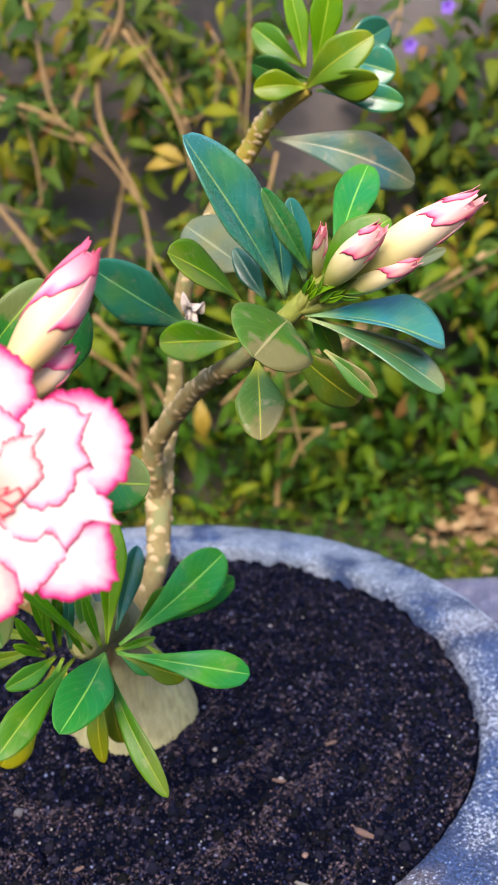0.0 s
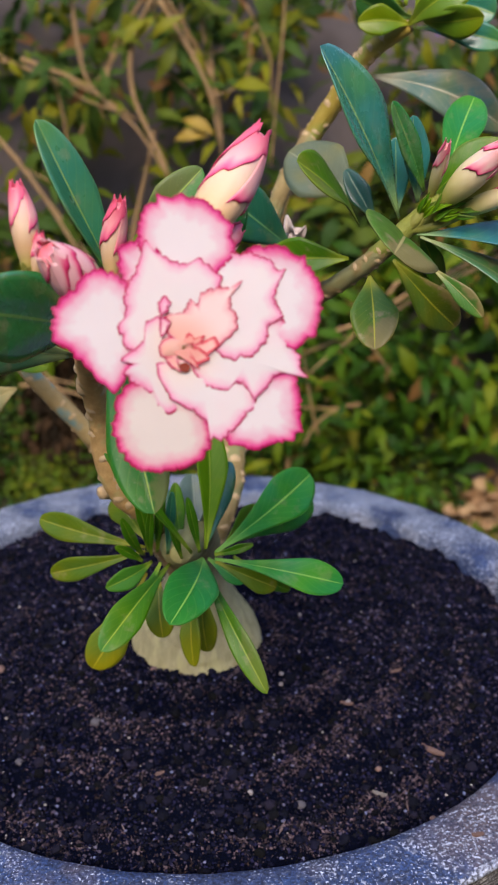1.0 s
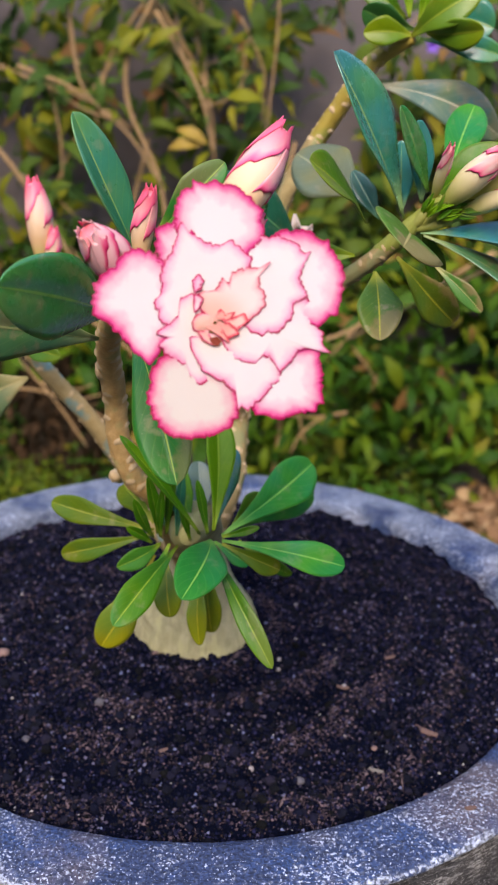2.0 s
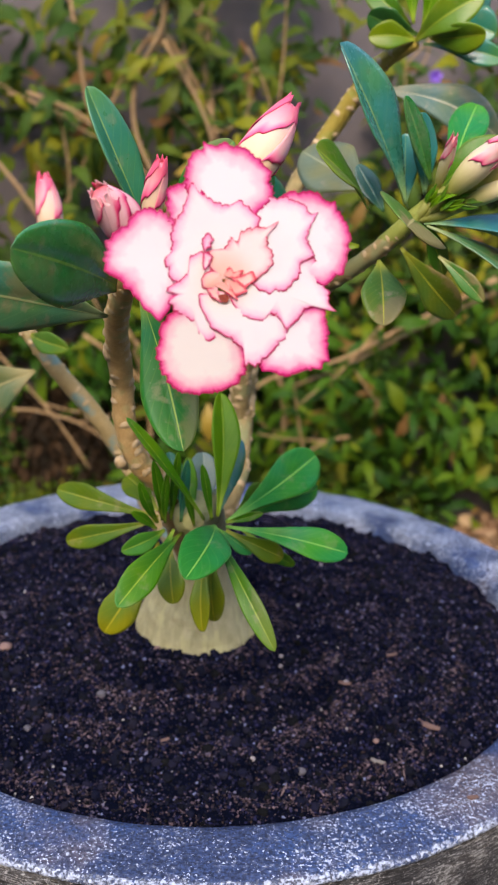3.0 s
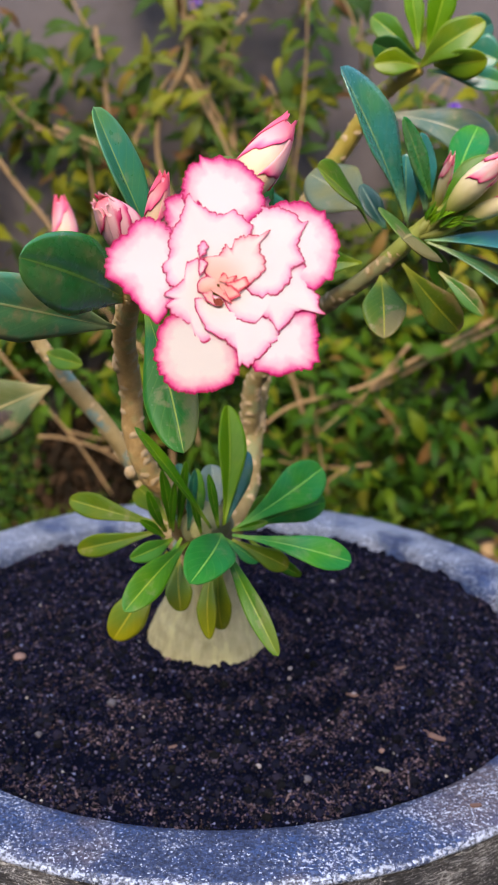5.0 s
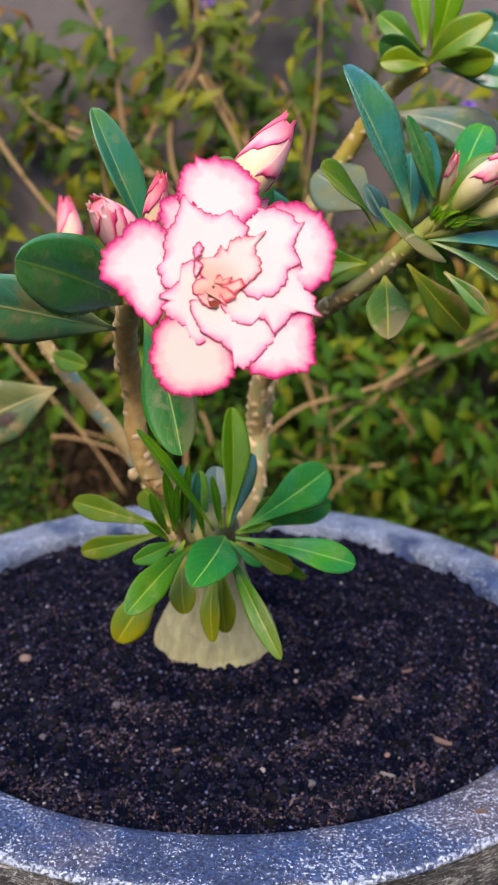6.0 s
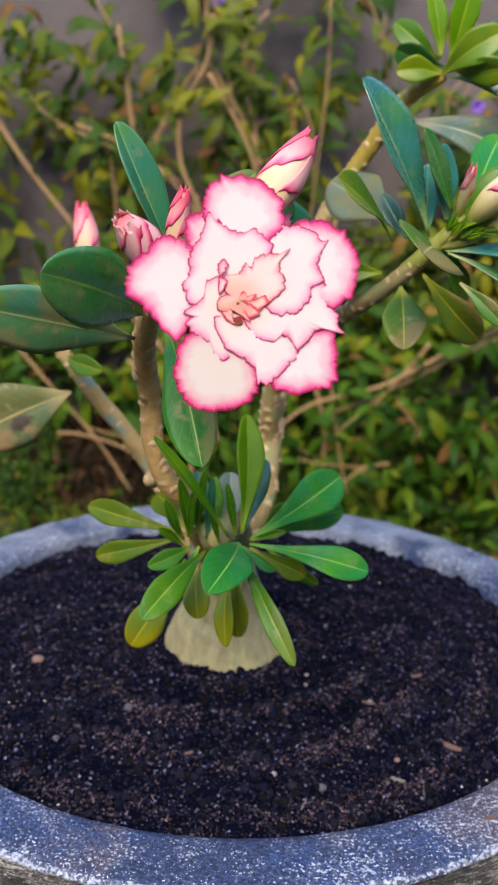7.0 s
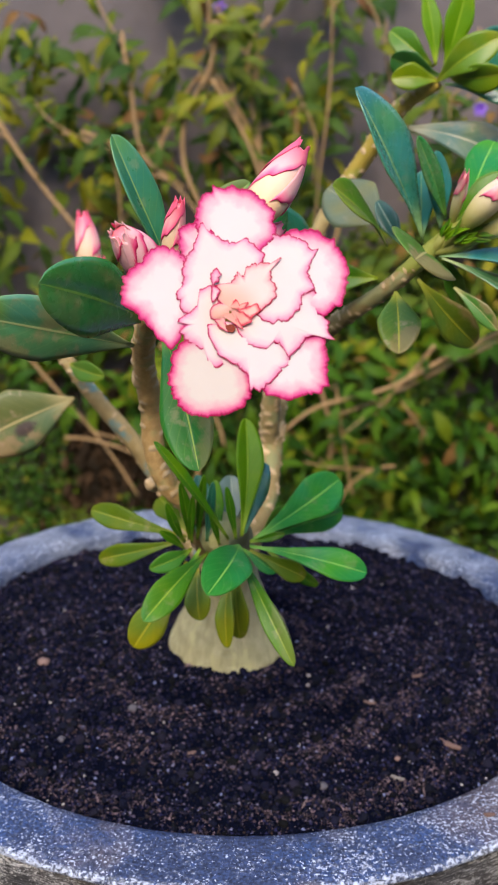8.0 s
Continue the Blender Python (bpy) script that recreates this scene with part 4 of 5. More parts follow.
# leaves of the flowering stem
leaf(plant, (-0.1082, 0.3000, 0.6830), (-0.1341, 0.2320, 0.7048), 0.0287, (0.8841, -0.4089, -0.2263), MATURE, bend=0.04, peak=0.58, fold=0.1)
leaf(plant, (-0.1160, 0.3100, 0.6710), (-0.1702, 0.2600, 0.6897), 0.0264, (0.5732, -0.7469, -0.3370), MATURE_DUSTY, bend=0.04, peak=0.55, fold=0.1)
leaf(plant, (-0.0951, 0.2850, 0.7009), (-0.1172, 0.2770, 0.7543), 0.0149, (0.6792, -0.7132, 0.1736), SKY_LEAF, bend=0.04, peak=0.56, fold=0.6)
leaf(plant, (-0.1005, 0.2820, 0.6857), (-0.0814, 0.2430, 0.6375), 0.0198, (-0.1772, -0.7985, 0.5753), MID, bend=0.04, peak=0.64, fold=0.35)
leaf(plant, (-0.0633, 0.3050, 0.6673), (-0.0381, 0.2880, 0.6708), 0.0202, (-0.5487, -0.7334, 0.4012), MID, bend=0.05, peak=0.6, fold=0.1)
leaf(plant, (-0.0927, 0.3000, 0.7119), (-0.0676, 0.3000, 0.7384), 0.0132, (-0.1216, -0.9859, 0.1153), MID, bend=0.12, peak=0.6, fold=0.28)
leaf(plant, (-0.0685, 0.3000, 0.7016), (-0.0547, 0.2900, 0.7310), 0.0136, (-0.0378, -0.9513, -0.3060), MATURE, bend=0.05, peak=0.6, fold=0.28)
# leaves of the thin side branch
leaf(plant, (-0.1785, 0.4600, 0.6122), (-0.2373, 0.4400, 0.5856), 0.0386, (0.2240, -0.9498, 0.2186), STAINED, bend=0.05, peak=0.5, fold=0.06)
leaf(plant, (-0.1827, 0.4700, 0.6313), (-0.1556, 0.4400, 0.6297), 0.0117, (-0.7123, -0.6548, 0.2528), YOUNG_DULL, bend=0.1, peak=0.6, fold=0.28)
# leaves of the right-hand head
leaf(plant, (0.0121, 0.3840, 0.7117), (-0.0251, 0.3620, 0.7792), 0.0290, (0.8270, -0.4754, 0.3002), TALL, bend=0.03, peak=0.55, fold=0.42)
leaf(plant, (-0.0048, 0.3850, 0.7091), (-0.0334, 0.3570, 0.7372), 0.0235, (0.7987, -0.2814, 0.5319), OLIVE, bend=0.05, peak=0.62, fold=0.28)
leaf(plant, (-0.0032, 0.4200, 0.7185), (-0.0329, 0.4550, 0.7355), 0.0310, (-0.5120, -0.6858, 0.5172), PALE, bend=0.02, peak=0.5, fold=0.05)
leaf(plant, (0.0127, 0.3780, 0.7045), (-0.0018, 0.3000, 0.7099), 0.0345, (0.7109, -0.0826, 0.6985), DUSTY, bend=0.05, peak=0.58, fold=0.06)
leaf(plant, (-0.0079, 0.3920, 0.6935), (-0.0442, 0.4050, 0.6906), 0.0178, (-0.3444, -0.9116, 0.2243), OLIVE, bend=0.08, peak=0.55, fold=0.28)
leaf(plant, (-0.0009, 0.3720, 0.6893), (-0.0005, 0.3460, 0.6639), 0.0196, (-0.0033, -0.6980, 0.7160), DUSTY_OLIVE, bend=0.05, peak=0.56, fold=0.28)
leaf(plant, (0.0110, 0.3860, 0.6940), (0.0448, 0.4040, 0.6597), 0.0180, (0.3775, -0.8898, -0.2563), DUSTY_OLIVE, bend=0.06, peak=0.6, fold=0.28)
leaf(plant, (0.0275, 0.3780, 0.6913), (0.0485, 0.3700, 0.6722), 0.0080, (-0.2252, -0.9619, 0.1553), DUSTY, bend=0.06, peak=0.6, fold=0.28)
leaf(plant, (0.0197, 0.3800, 0.7056), (0.0781, 0.3800, 0.6907), 0.0330, (0.2287, -0.3859, 0.8937), BLUE_GREEN, bend=0.10, peak=0.66, fold=0.5)
leaf(plant, (0.0207, 0.3780, 0.7048), (0.0776, 0.3750, 0.6724), 0.0198, (0.3617, -0.6233, 0.6933), MATURE_DUSTY, bend=0.06, peak=0.7, fold=0.3)
leaf(plant, (0.0614, 0.4100, 0.7200), (0.0855, 0.4200, 0.7244), 0.0065, (0.3246, -0.9046, 0.2762), PALE, bend=0.0, peak=0.5, fold=0.28)
leaf(plant, (0.0320, 0.4000, 0.7156), (0.0530, 0.4400, 0.7609), 0.0185, (0.1036, -0.7695, 0.6301), FRESH, bend=0.06, peak=0.68, fold=0.28)
leaf(plant, (0.0242, 0.3920, 0.7161), (0.0556, 0.3850, 0.7430), 0.0164, (-0.4397, -0.8490, 0.2929), OLIVE, bend=0.16, peak=0.62, fold=0.28)
leaf(plant, (0.0222, 0.3850, 0.7233), (0.0034, 0.3610, 0.7593), 0.0098, (0.5515, -0.7977, -0.2440), MATURE, bend=0.04, peak=0.55, fold=0.28)
leaf(plant, (0.0204, 0.3880, 0.7182), (0.0144, 0.3780, 0.7538), 0.0115, (0.2764, -0.9364, -0.2162), BLUE_GREEN, bend=0.02, peak=0.55, fold=0.28)
leaf(plant, (0.0121, 0.3900, 0.7134), (0.0100, 0.3920, 0.7448), 0.0108, (-0.0222, -0.9978, 0.0622), BLUE_GREEN, bend=0.02, peak=0.5, fold=0.28)
leaf(plant, (0.0038, 0.4000, 0.7094), (-0.0089, 0.4100, 0.7303), 0.0098, (-0.1136, -0.9213, 0.3720), TEAL, bend=0.02, peak=0.5, fold=0.28)
leaf(plant, (0.0223, 0.3920, 0.7065), (0.0353, 0.4000, 0.6802), 0.0098, (0.1581, -0.9637, -0.2150), OLIVE, bend=0.04, peak=0.55, fold=0.28)
leaf(plant, (-0.0311, 0.4250, 0.6926), (-0.0707, 0.3950, 0.7275), 0.0246, (0.5284, -0.8400, -0.1229), TEAL, bend=0.05, peak=0.56, fold=0.1)
# leaves of the top head
leaf(plant, (0.0307, 0.5000, 0.7992), (0.0022, 0.5000, 0.8082), 0.0175, (-0.1144, -0.9260, -0.3597), DARK, bend=0.14, peak=0.6, fold=0.28)
leaf(plant, (0.0297, 0.4980, 0.7957), (0.0023, 0.4920, 0.7960), 0.0146, (0.2123, -0.9645, 0.1572), SPRING, bend=0.12, peak=0.6, fold=0.28)
leaf(plant, (0.0284, 0.5000, 0.7945), (0.0601, 0.4780, 0.8173), 0.0190, (-0.5069, -0.8539, -0.1178), SPRING, bend=0.2, peak=0.62, fold=0.28)
leaf(plant, (0.0550, 0.5100, 0.8069), (0.0737, 0.5000, 0.8005), 0.0222, (-0.4501, -0.8896, 0.0775), SKY_LEAF, bend=0.12, peak=0.55, fold=0.28)
leaf(plant, (0.0341, 0.5000, 0.7942), (0.0761, 0.4850, 0.7861), 0.0135, (-0.3291, -0.9435, 0.0395), SKY_LEAF, bend=0.1, peak=0.68, fold=0.28)
leaf(plant, (0.0334, 0.5050, 0.8023), (0.0426, 0.5000, 0.8451), 0.0156, (-0.0816, -0.9918, -0.0985), LIME, bend=0.03, peak=0.6, fold=0.28)
leaf(plant, (0.0292, 0.5100, 0.8053), (0.0213, 0.5150, 0.8452), 0.0108, (0.1705, -0.9729, 0.1560), LIME, bend=0.03, peak=0.55, fold=0.28)
leaf(plant, (0.0396, 0.5150, 0.8051), (0.0749, 0.5300, 0.8246), 0.0193, (0.2995, -0.9372, 0.1785), TEAL, bend=0.12, peak=0.6, fold=0.28)
leaf(plant, (0.0297, 0.5200, 0.8057), (0.0036, 0.5300, 0.8268), 0.0147, (-0.2609, -0.9565, 0.1303), OLIVE, bend=0.1, peak=0.6, fold=0.28)
leaf(plant, (0.0366, 0.4950, 0.7967), (0.0625, 0.4750, 0.7977), 0.0176, (-0.5309, -0.7131, -0.4580), SPRING, bend=0.14, peak=0.6, fold=0.28)
leaf(plant, (0.0133, 0.5150, 0.7714), (0.0868, 0.5150, 0.7453), 0.0252, (0.0942, -0.9595, 0.2654), GREY_LEAF, bend=0.24, peak=0.55, fold=0.2)
side_bud(plant, [(-0.1160, 0.3450, 0.6453), (-0.1187, 0.3380, 0.6500), (-0.1204, 0.3350, 0.6543)])
side_bud(plant, [(-0.1177, 0.3800, 0.5853), (-0.1192, 0.3720, 0.5890), (-0.1207, 0.3690, 0.5916)])
# pedicels
pedicel(plant, [(0.0152, 0.3820, 0.7073), (0.0278, 0.3800, 0.7123), (0.0400, 0.3770, 0.7203)], 0.0026)
pedicel(plant, [(0.0152, 0.3820, 0.7073), (0.0229, 0.3800, 0.7121), (0.0301, 0.3740, 0.7203)], 0.0026)
pedicel(plant, [(0.0152, 0.3820, 0.7073), (0.0197, 0.3800, 0.7128), (0.0247, 0.3840, 0.7199)], 0.0026)
pedicel(plant, [(0.0152, 0.3820, 0.7073), (0.0268, 0.3800, 0.7100), (0.0382, 0.3770, 0.7158)], 0.0026)
bract(plant, (0.0272, 0.3755, 0.7145), (0.0319, 0.3715, 0.7184), 0.0012, (-0.7604, -0.5485, 0.3477), OLIVE, bend=0.1, peak=0.4, fold=0.4)
bract(plant, (0.0239, 0.3733, 0.7159), (0.0321, 0.3693, 0.7196), 0.0017, (-0.5393, -0.7497, 0.3836), LIME, bend=0.1, peak=0.4, fold=0.4)
bract(plant, (0.0213, 0.3793, 0.7165), (0.0231, 0.3753, 0.7238), 0.0012, (-0.5846, -0.7633, -0.2752), YOUNG, bend=0.1, peak=0.4, fold=0.4)
bract(plant, (0.0357, 0.3735, 0.7158), (0.0441, 0.3695, 0.7166), 0.0017, (-0.4008, -0.7230, 0.5627), OLIVE, bend=0.1, peak=0.4, fold=0.4)
bract(plant, (0.0283, 0.3753, 0.7151), (0.0357, 0.3713, 0.7175), 0.0017, (-0.3225, -0.8498, -0.4170), LIME, bend=0.1, peak=0.4, fold=0.4)
bract(plant, (0.0211, 0.3748, 0.7134), (0.0277, 0.3708, 0.7176), 0.0015, (-0.6346, -0.6947, 0.3387), YOUNG, bend=0.1, peak=0.4, fold=0.4)
bract(plant, (0.0210, 0.3793, 0.7161), (0.0262, 0.3753, 0.7200), 0.0017, (-0.5074, -0.8417, -0.1848), OLIVE, bend=0.1, peak=0.4, fold=0.4)
bract(plant, (0.0272, 0.3753, 0.7126), (0.0354, 0.3713, 0.7155), 0.0017, (-0.3012, -0.8791, -0.3694), LIME, bend=0.1, peak=0.4, fold=0.4)
bract(plant, (0.0312, 0.3747, 0.7166), (0.0374, 0.3707, 0.7197), 0.0014, (-0.6339, -0.6538, 0.4132), YOUNG, bend=0.1, peak=0.4, fold=0.4)
bract(plant, (0.0230, 0.3737, 0.7151), (0.0271, 0.3697, 0.7239), 0.0012, (-0.1450, -0.9241, -0.3535), OLIVE, bend=0.1, peak=0.4, fold=0.4)
bract(plant, (0.0199, 0.3790, 0.7146), (0.0238, 0.3750, 0.7215), 0.0014, (0.2413, -0.7735, -0.5861), LIME, bend=0.1, peak=0.4, fold=0.4)
bract(plant, (0.0257, 0.3757, 0.7121), (0.0314, 0.3717, 0.7170), 0.0016, (-0.6451, -0.7538, 0.1248), YOUNG, bend=0.1, peak=0.4, fold=0.4)
bract(plant, (0.0290, 0.3752, 0.7155), (0.0353, 0.3712, 0.7210), 0.0015, (-0.0815, -0.8507, -0.5192), OLIVE, bend=0.1, peak=0.4, fold=0.4)
bract(plant, (0.0212, 0.3747, 0.7135), (0.0246, 0.3707, 0.7189), 0.0017, (-0.3122, -0.8456, -0.4331), LIME, bend=0.1, peak=0.4, fold=0.4)
bract(plant, (0.0196, 0.3790, 0.7143), (0.0216, 0.3750, 0.7218), 0.0015, (-0.7511, -0.6428, -0.1502), YOUNG, bend=0.1, peak=0.4, fold=0.4)
bract(plant, (0.0326, 0.3742, 0.7146), (0.0417, 0.3702, 0.7142), 0.0016, (-0.3798, -0.8288, -0.4109), OLIVE, bend=0.1, peak=0.4, fold=0.4)
pedicel(plant, [(-0.0997, 0.2750, 0.6959), (-0.0860, 0.2645, 0.7040), (-0.0705, 0.2480, 0.7200)], 0.0022)
pedicel(plant, [(-0.0997, 0.2750, 0.6959), (-0.0850, 0.2695, 0.6996), (-0.0683, 0.2560, 0.7125)], 0.0022)
pedicel(plant, [(-0.0997, 0.2750, 0.6959), (-0.0976, 0.2660, 0.6944), (-0.0955, 0.2490, 0.7048)], 0.0022)
pedicel(plant, [(-0.0997, 0.2750, 0.6959), (-0.0973, 0.2765, 0.6951), (-0.0949, 0.2700, 0.7063)], 0.0022)
# buds
bud(plant, (-0.0705, 0.2480, 0.7195), (-0.0487, 0.2770, 0.7500), 0.0074, 3, 4, reach=0.36)
bud(plant, (-0.0685, 0.2550, 0.7122), (-0.0550, 0.2680, 0.7228), 0.0045, 7, 3)
bud(plant, (-0.0949, 0.2500, 0.7039), (-0.1055, 0.2250, 0.7224), 0.0066, 12, 5, BUD_OPEN)
bud(plant, (-0.0950, 0.2700, 0.7056), (-0.0908, 0.2640, 0.7313), 0.0038, 15, 4)
bud(plant, (-0.1691, 0.4700, 0.6751), (-0.1722, 0.4700, 0.7186), 0.0072, 18, 3)
bud(plant, (-0.1658, 0.4700, 0.6691), (-0.1609, 0.4650, 0.6944), 0.0042, 21, 3)
bud(plant, (0.0383, 0.3780, 0.7193), (0.0826, 0.3550, 0.7526), 0.0081, 24, 3, BUD_PETAL_PALE, reach=0.60, skin=BUD_CREAM)
bud(plant, (0.0288, 0.3750, 0.7190), (0.0471, 0.3520, 0.7436), 0.0061, 27, 3, BUD_PETAL_PALE, reach=0.56, skin=BUD_CREAM)
bud(plant, (0.0250, 0.3850, 0.7195), (0.0265, 0.3630, 0.7437), 0.0027, 30, 3, BUD_PETAL_PALE, reach=0.5, skin=BUD_CREAM)
bud(plant, (0.0359, 0.3780, 0.7147), (0.0621, 0.3600, 0.7302), 0.0049, 33, 3, BUD_PETAL_PALE, reach=0.58, skin=BUD_CREAM)
# stems
stem(plant, "stem", [(-0.0880, 0.4400, 0.5100), (-0.0940, 0.4050, 0.5449), (-0.0990, 0.3700, 0.5790), (-0.1090, 0.3600, 0.5930), (-0.1149, 0.3550, 0.6126), (-0.1157, 0.3500, 0.6357), (-0.1144, 0.3250, 0.6638), (-0.1079, 0.2980, 0.6833), (-0.0957, 0.2680, 0.6988)], (0.0080, 0.0070, 0.0060, 0.0055, 0.0052, 0.0052, 0.0050, 0.0044, 0.0026))
# the back trunk, which forks: one limb to the top head, one to the side head
stem(plant, "stem", [(-0.0800, 0.4640, 0.5000), (-0.0690, 0.4620, 0.5300), (-0.0622, 0.4740, 0.5470), (-0.0617, 0.4841, 0.5578), (-0.0615, 0.4955, 0.5705), (-0.0603, 0.5019, 0.5855), (-0.0575, 0.5081, 0.6008), (-0.0530, 0.5180, 0.6175), (-0.0498, 0.5230, 0.6349), (-0.0460, 0.5200, 0.6650), (-0.0354, 0.5100, 0.7094), (-0.0164, 0.5300, 0.7412), (0.0003, 0.5200, 0.7671), (0.0111, 0.5080, 0.7830), (0.0307, 0.5000, 0.7957)], (0.0085, 0.0066, 0.0064, 0.0070, 0.0078, 0.0076, 0.0062, 0.0054, 0.0050, 0.0048, 0.0048, 0.0050, 0.0048, 0.0044, 0.0028), BARK_PALE)
stem(plant, "stem", [(-0.0613, 0.4985, 0.5690), (-0.0620, 0.4940, 0.5850), (-0.0618, 0.4890, 0.5975), (-0.0604, 0.4830, 0.6119), (-0.0536, 0.4747, 0.6252), (-0.0446, 0.4641, 0.6382), (-0.0341, 0.4439, 0.6548), (-0.0235, 0.4225, 0.6684), (-0.0126, 0.4048, 0.6790), (0.0020, 0.3900, 0.6930), (0.0120, 0.3840, 0.7040), (0.0200, 0.3820, 0.7123), (0.0282, 0.3810, 0.7203)], (0.0040, 0.0058, 0.0059, 0.0056, 0.0054, 0.0053, 0.0050, 0.0046, 0.0042, 0.0040, 0.0036, 0.0030, 0.0016), BARK_PALE)
stem(plant, "stem", [(-0.0917, 0.4700, 0.4928), (-0.1152, 0.4800, 0.5220), (-0.1311, 0.5000, 0.5447), (-0.1514, 0.4900, 0.5806), (-0.1763, 0.4750, 0.6186), (-0.1889, 0.4700, 0.6461), (-0.1691, 0.4700, 0.6751)], (0.0058, 0.0056, 0.0056, 0.0053, 0.0048, 0.0040, 0.0026), BARK_GREY)

stem(plant, "shoot_tip", [(-0.0230, 0.5250, 0.7300), (-0.0164, 0.5298, 0.7412), (0.0003, 0.5200, 0.7671), (0.0111, 0.5080, 0.7830), (0.0300, 0.5003, 0.7952)], (0.0040, 0.0052, 0.0053, 0.0049, 0.0036), GOLDEN)
me, c, r = tube("shoot_tip", np.array([(-0.0010, 0.3935, 0.6900), (0.0060, 0.3875, 0.6975), (0.0120, 0.3838, 0.7042), (0.0200, 0.3818, 0.7125), (0.0290, 0.3808, 0.7212)]) - ORG, (0.0038, 0.0043, 0.0043, 0.0037, 0.0022), SHOOT, 14, 8, 0.08, 3)
part("shoot_tip", me, plant, "yellow-green growing tip of the side branch")

# withered bloom on the back stem
WITHER = mottled("withered_petals", (0.60, 0.50, 0.46), (0.78, 0.70, 0.68), 260.0, 0.8, 0.001, (0.30, 0.18, 0.12), 200.0)
WB = np.array((-0.0310, 0.4400, 0.7002))
for k in range(7):
    a = k * 0.9
    d = np.array([0.5 * math.cos(a), -0.3, 0.8 * math.sin(a) - 0.5])
    ob = leaf(plant, tuple(WB), tuple(WB + unit(d) * (0.006 + 0.003 * (k % 3))), 0.0042, (0.6 * math.sin(a * 2), -1.0, 0.5 * math.cos(a * 3)), WITHER, bend=0.35, peak=0.6, fold=0.9)
    ob.name = "withered_petal"
    ob["label"] = "shrivelled pale brown petal"

# ---- the open flower ----
FC = np.array((-0.0692, 0.212, 0.6991))
FR, FU, FN = np.array((0.9987, 0.0427, 0.0276)), np.array((-0.0383, 0.2728, 0.9613)), np.array((0.0335, -0.9611, 0.2741))
MM = 0.0001705
me, c, r = tube("flower", [FC + np.array(p) - ORG for p in ((-0.028, 0.065, -0.012), (-0.014, 0.045, -0.006), (-0.003, 0.022, -0.002), (0, 0.006, 0))], (0.0035, 0.004, 0.006, 0.009), BUD, 16, 6)
flower = part("flower", me, plant, "open double bloom, white petals edged in magenta")


def petal(x0, y0, lobes, height, seed, mat, tilt=-0.5, rise=0.0, cup=0.3, ruffle=1.0, teeth=1.0):
    """A petal as a disc round its middle (x0, y0). lobes: (direction, reach) of its outline, in MM steps in the flower's plane;
    height, tilt (across, each overlapping the next), rise (outwards) and cup in millimetres towards the front."""
    lobes = sorted(lobes)
    big = max(r for d, r in lobes)
    nu, nv = 15, 61 if big < 30 else 281
    ang = np.linspace(-180, 180, nv)
    R = np.zeros(nv)
    for (d1, r1), (d2, r2) in zip(lobes, lobes[1:] + [(lobes[0][0] + 360, lobes[0][1])]):
        for k in range(nv):
            a = (ang[k] - d1) % 360
            if a <= d2 - d1:
                R[k] = r1 * r2 * math.sin(radians(d2 - d1)) / (r1 * math.sin(radians(a)) + r2 * math.sin(radians(d2 - d1 - a)))
    R = (np.roll(R[:-1], 1) + 2 * R[:-1] + np.roll(R[:-1], -1)) / 4
    calm = R.copy()
    for k in range(6):
        calm = (np.roll(calm, 1) + calm + np.roll(calm, -1)) / 3
    R, calm = np.append(R, R[0]), np.append(calm, calm[0])
    out = math.hypot(x0, y0) or 1.0
    ex, ey = x0 / out, y0 / out
    o = Vector((seed * 3.7, seed * 1.3, 0))
    P, uv = np.zeros((nu, nv, 3)), np.zeros((nu, nv, 2))
    for j in range(nv):
        psi = radians(ang[j])
        cp, sp = math.cos(psi), math.sin(psi)
        q = o + Vector((cp, sp, 0)) * (R[j] * 0.012 + 0.3)
        free = min(1.0, max(0.0, (math.hypot(x0 + R[j] * cp, y0 + R[j] * sp) - 25) / 50))
        if big < 30:
            free = 0.8
        notch = max(0.0, 1 - abs(noise.noise(q * 5.5 + Vector((0, 0, 3)))) * 5)
        r = R[j] + teeth * free * (5.0 * noise.noise(q * 3.5) + 3.2 * noise.noise(q * 8) + 2.0 * noise.noise(q * 19) - 2.6 * notch * notch)
        for i in range(nu):
            rho = 1 - (1 - i / (nu - 1)) ** 1.5
            dx, dy = rho * r * cp, rho * r * sp
            s, u = (dx * ex + dy * ey) / 70.0, (-dx * ey + dy * ex) / 70.0
            z = height + tilt * u + rise * s + cup * rho * rho * (big / 90.0)
            z += free * ruffle * (0.4 * rho ** 6 * noise.noise(q * 3.2 + Vector((0, 0, 5))) + 0.25 * rho ** 10 * noise.noise(q * 9)) + 0.2 * ruffle * noise.noise(o + Vector((s * 1.5, u * 1.5, 8)))
            X, Y = x0 + dx, y0 + dy
            P[i, j] = FC + (FR * X + FU * Y) * MM + FN * z * 0.001 - ORG
            far = math.hypot(X, Y)
            d_edge, d_calm = (1 - rho) * r, max(0.0, calm[j] - rho * r)
            w = min(1.0, d_edge / 14)
            uv[i, j] = ((d_edge * (1 - w) + d_calm * w) * MM * 100 + 2.0 * max(0.0, 0.10 - far / 220), far / 200)
    part("petal", disc("petal", P, uv, 0.00016, mat), flower)


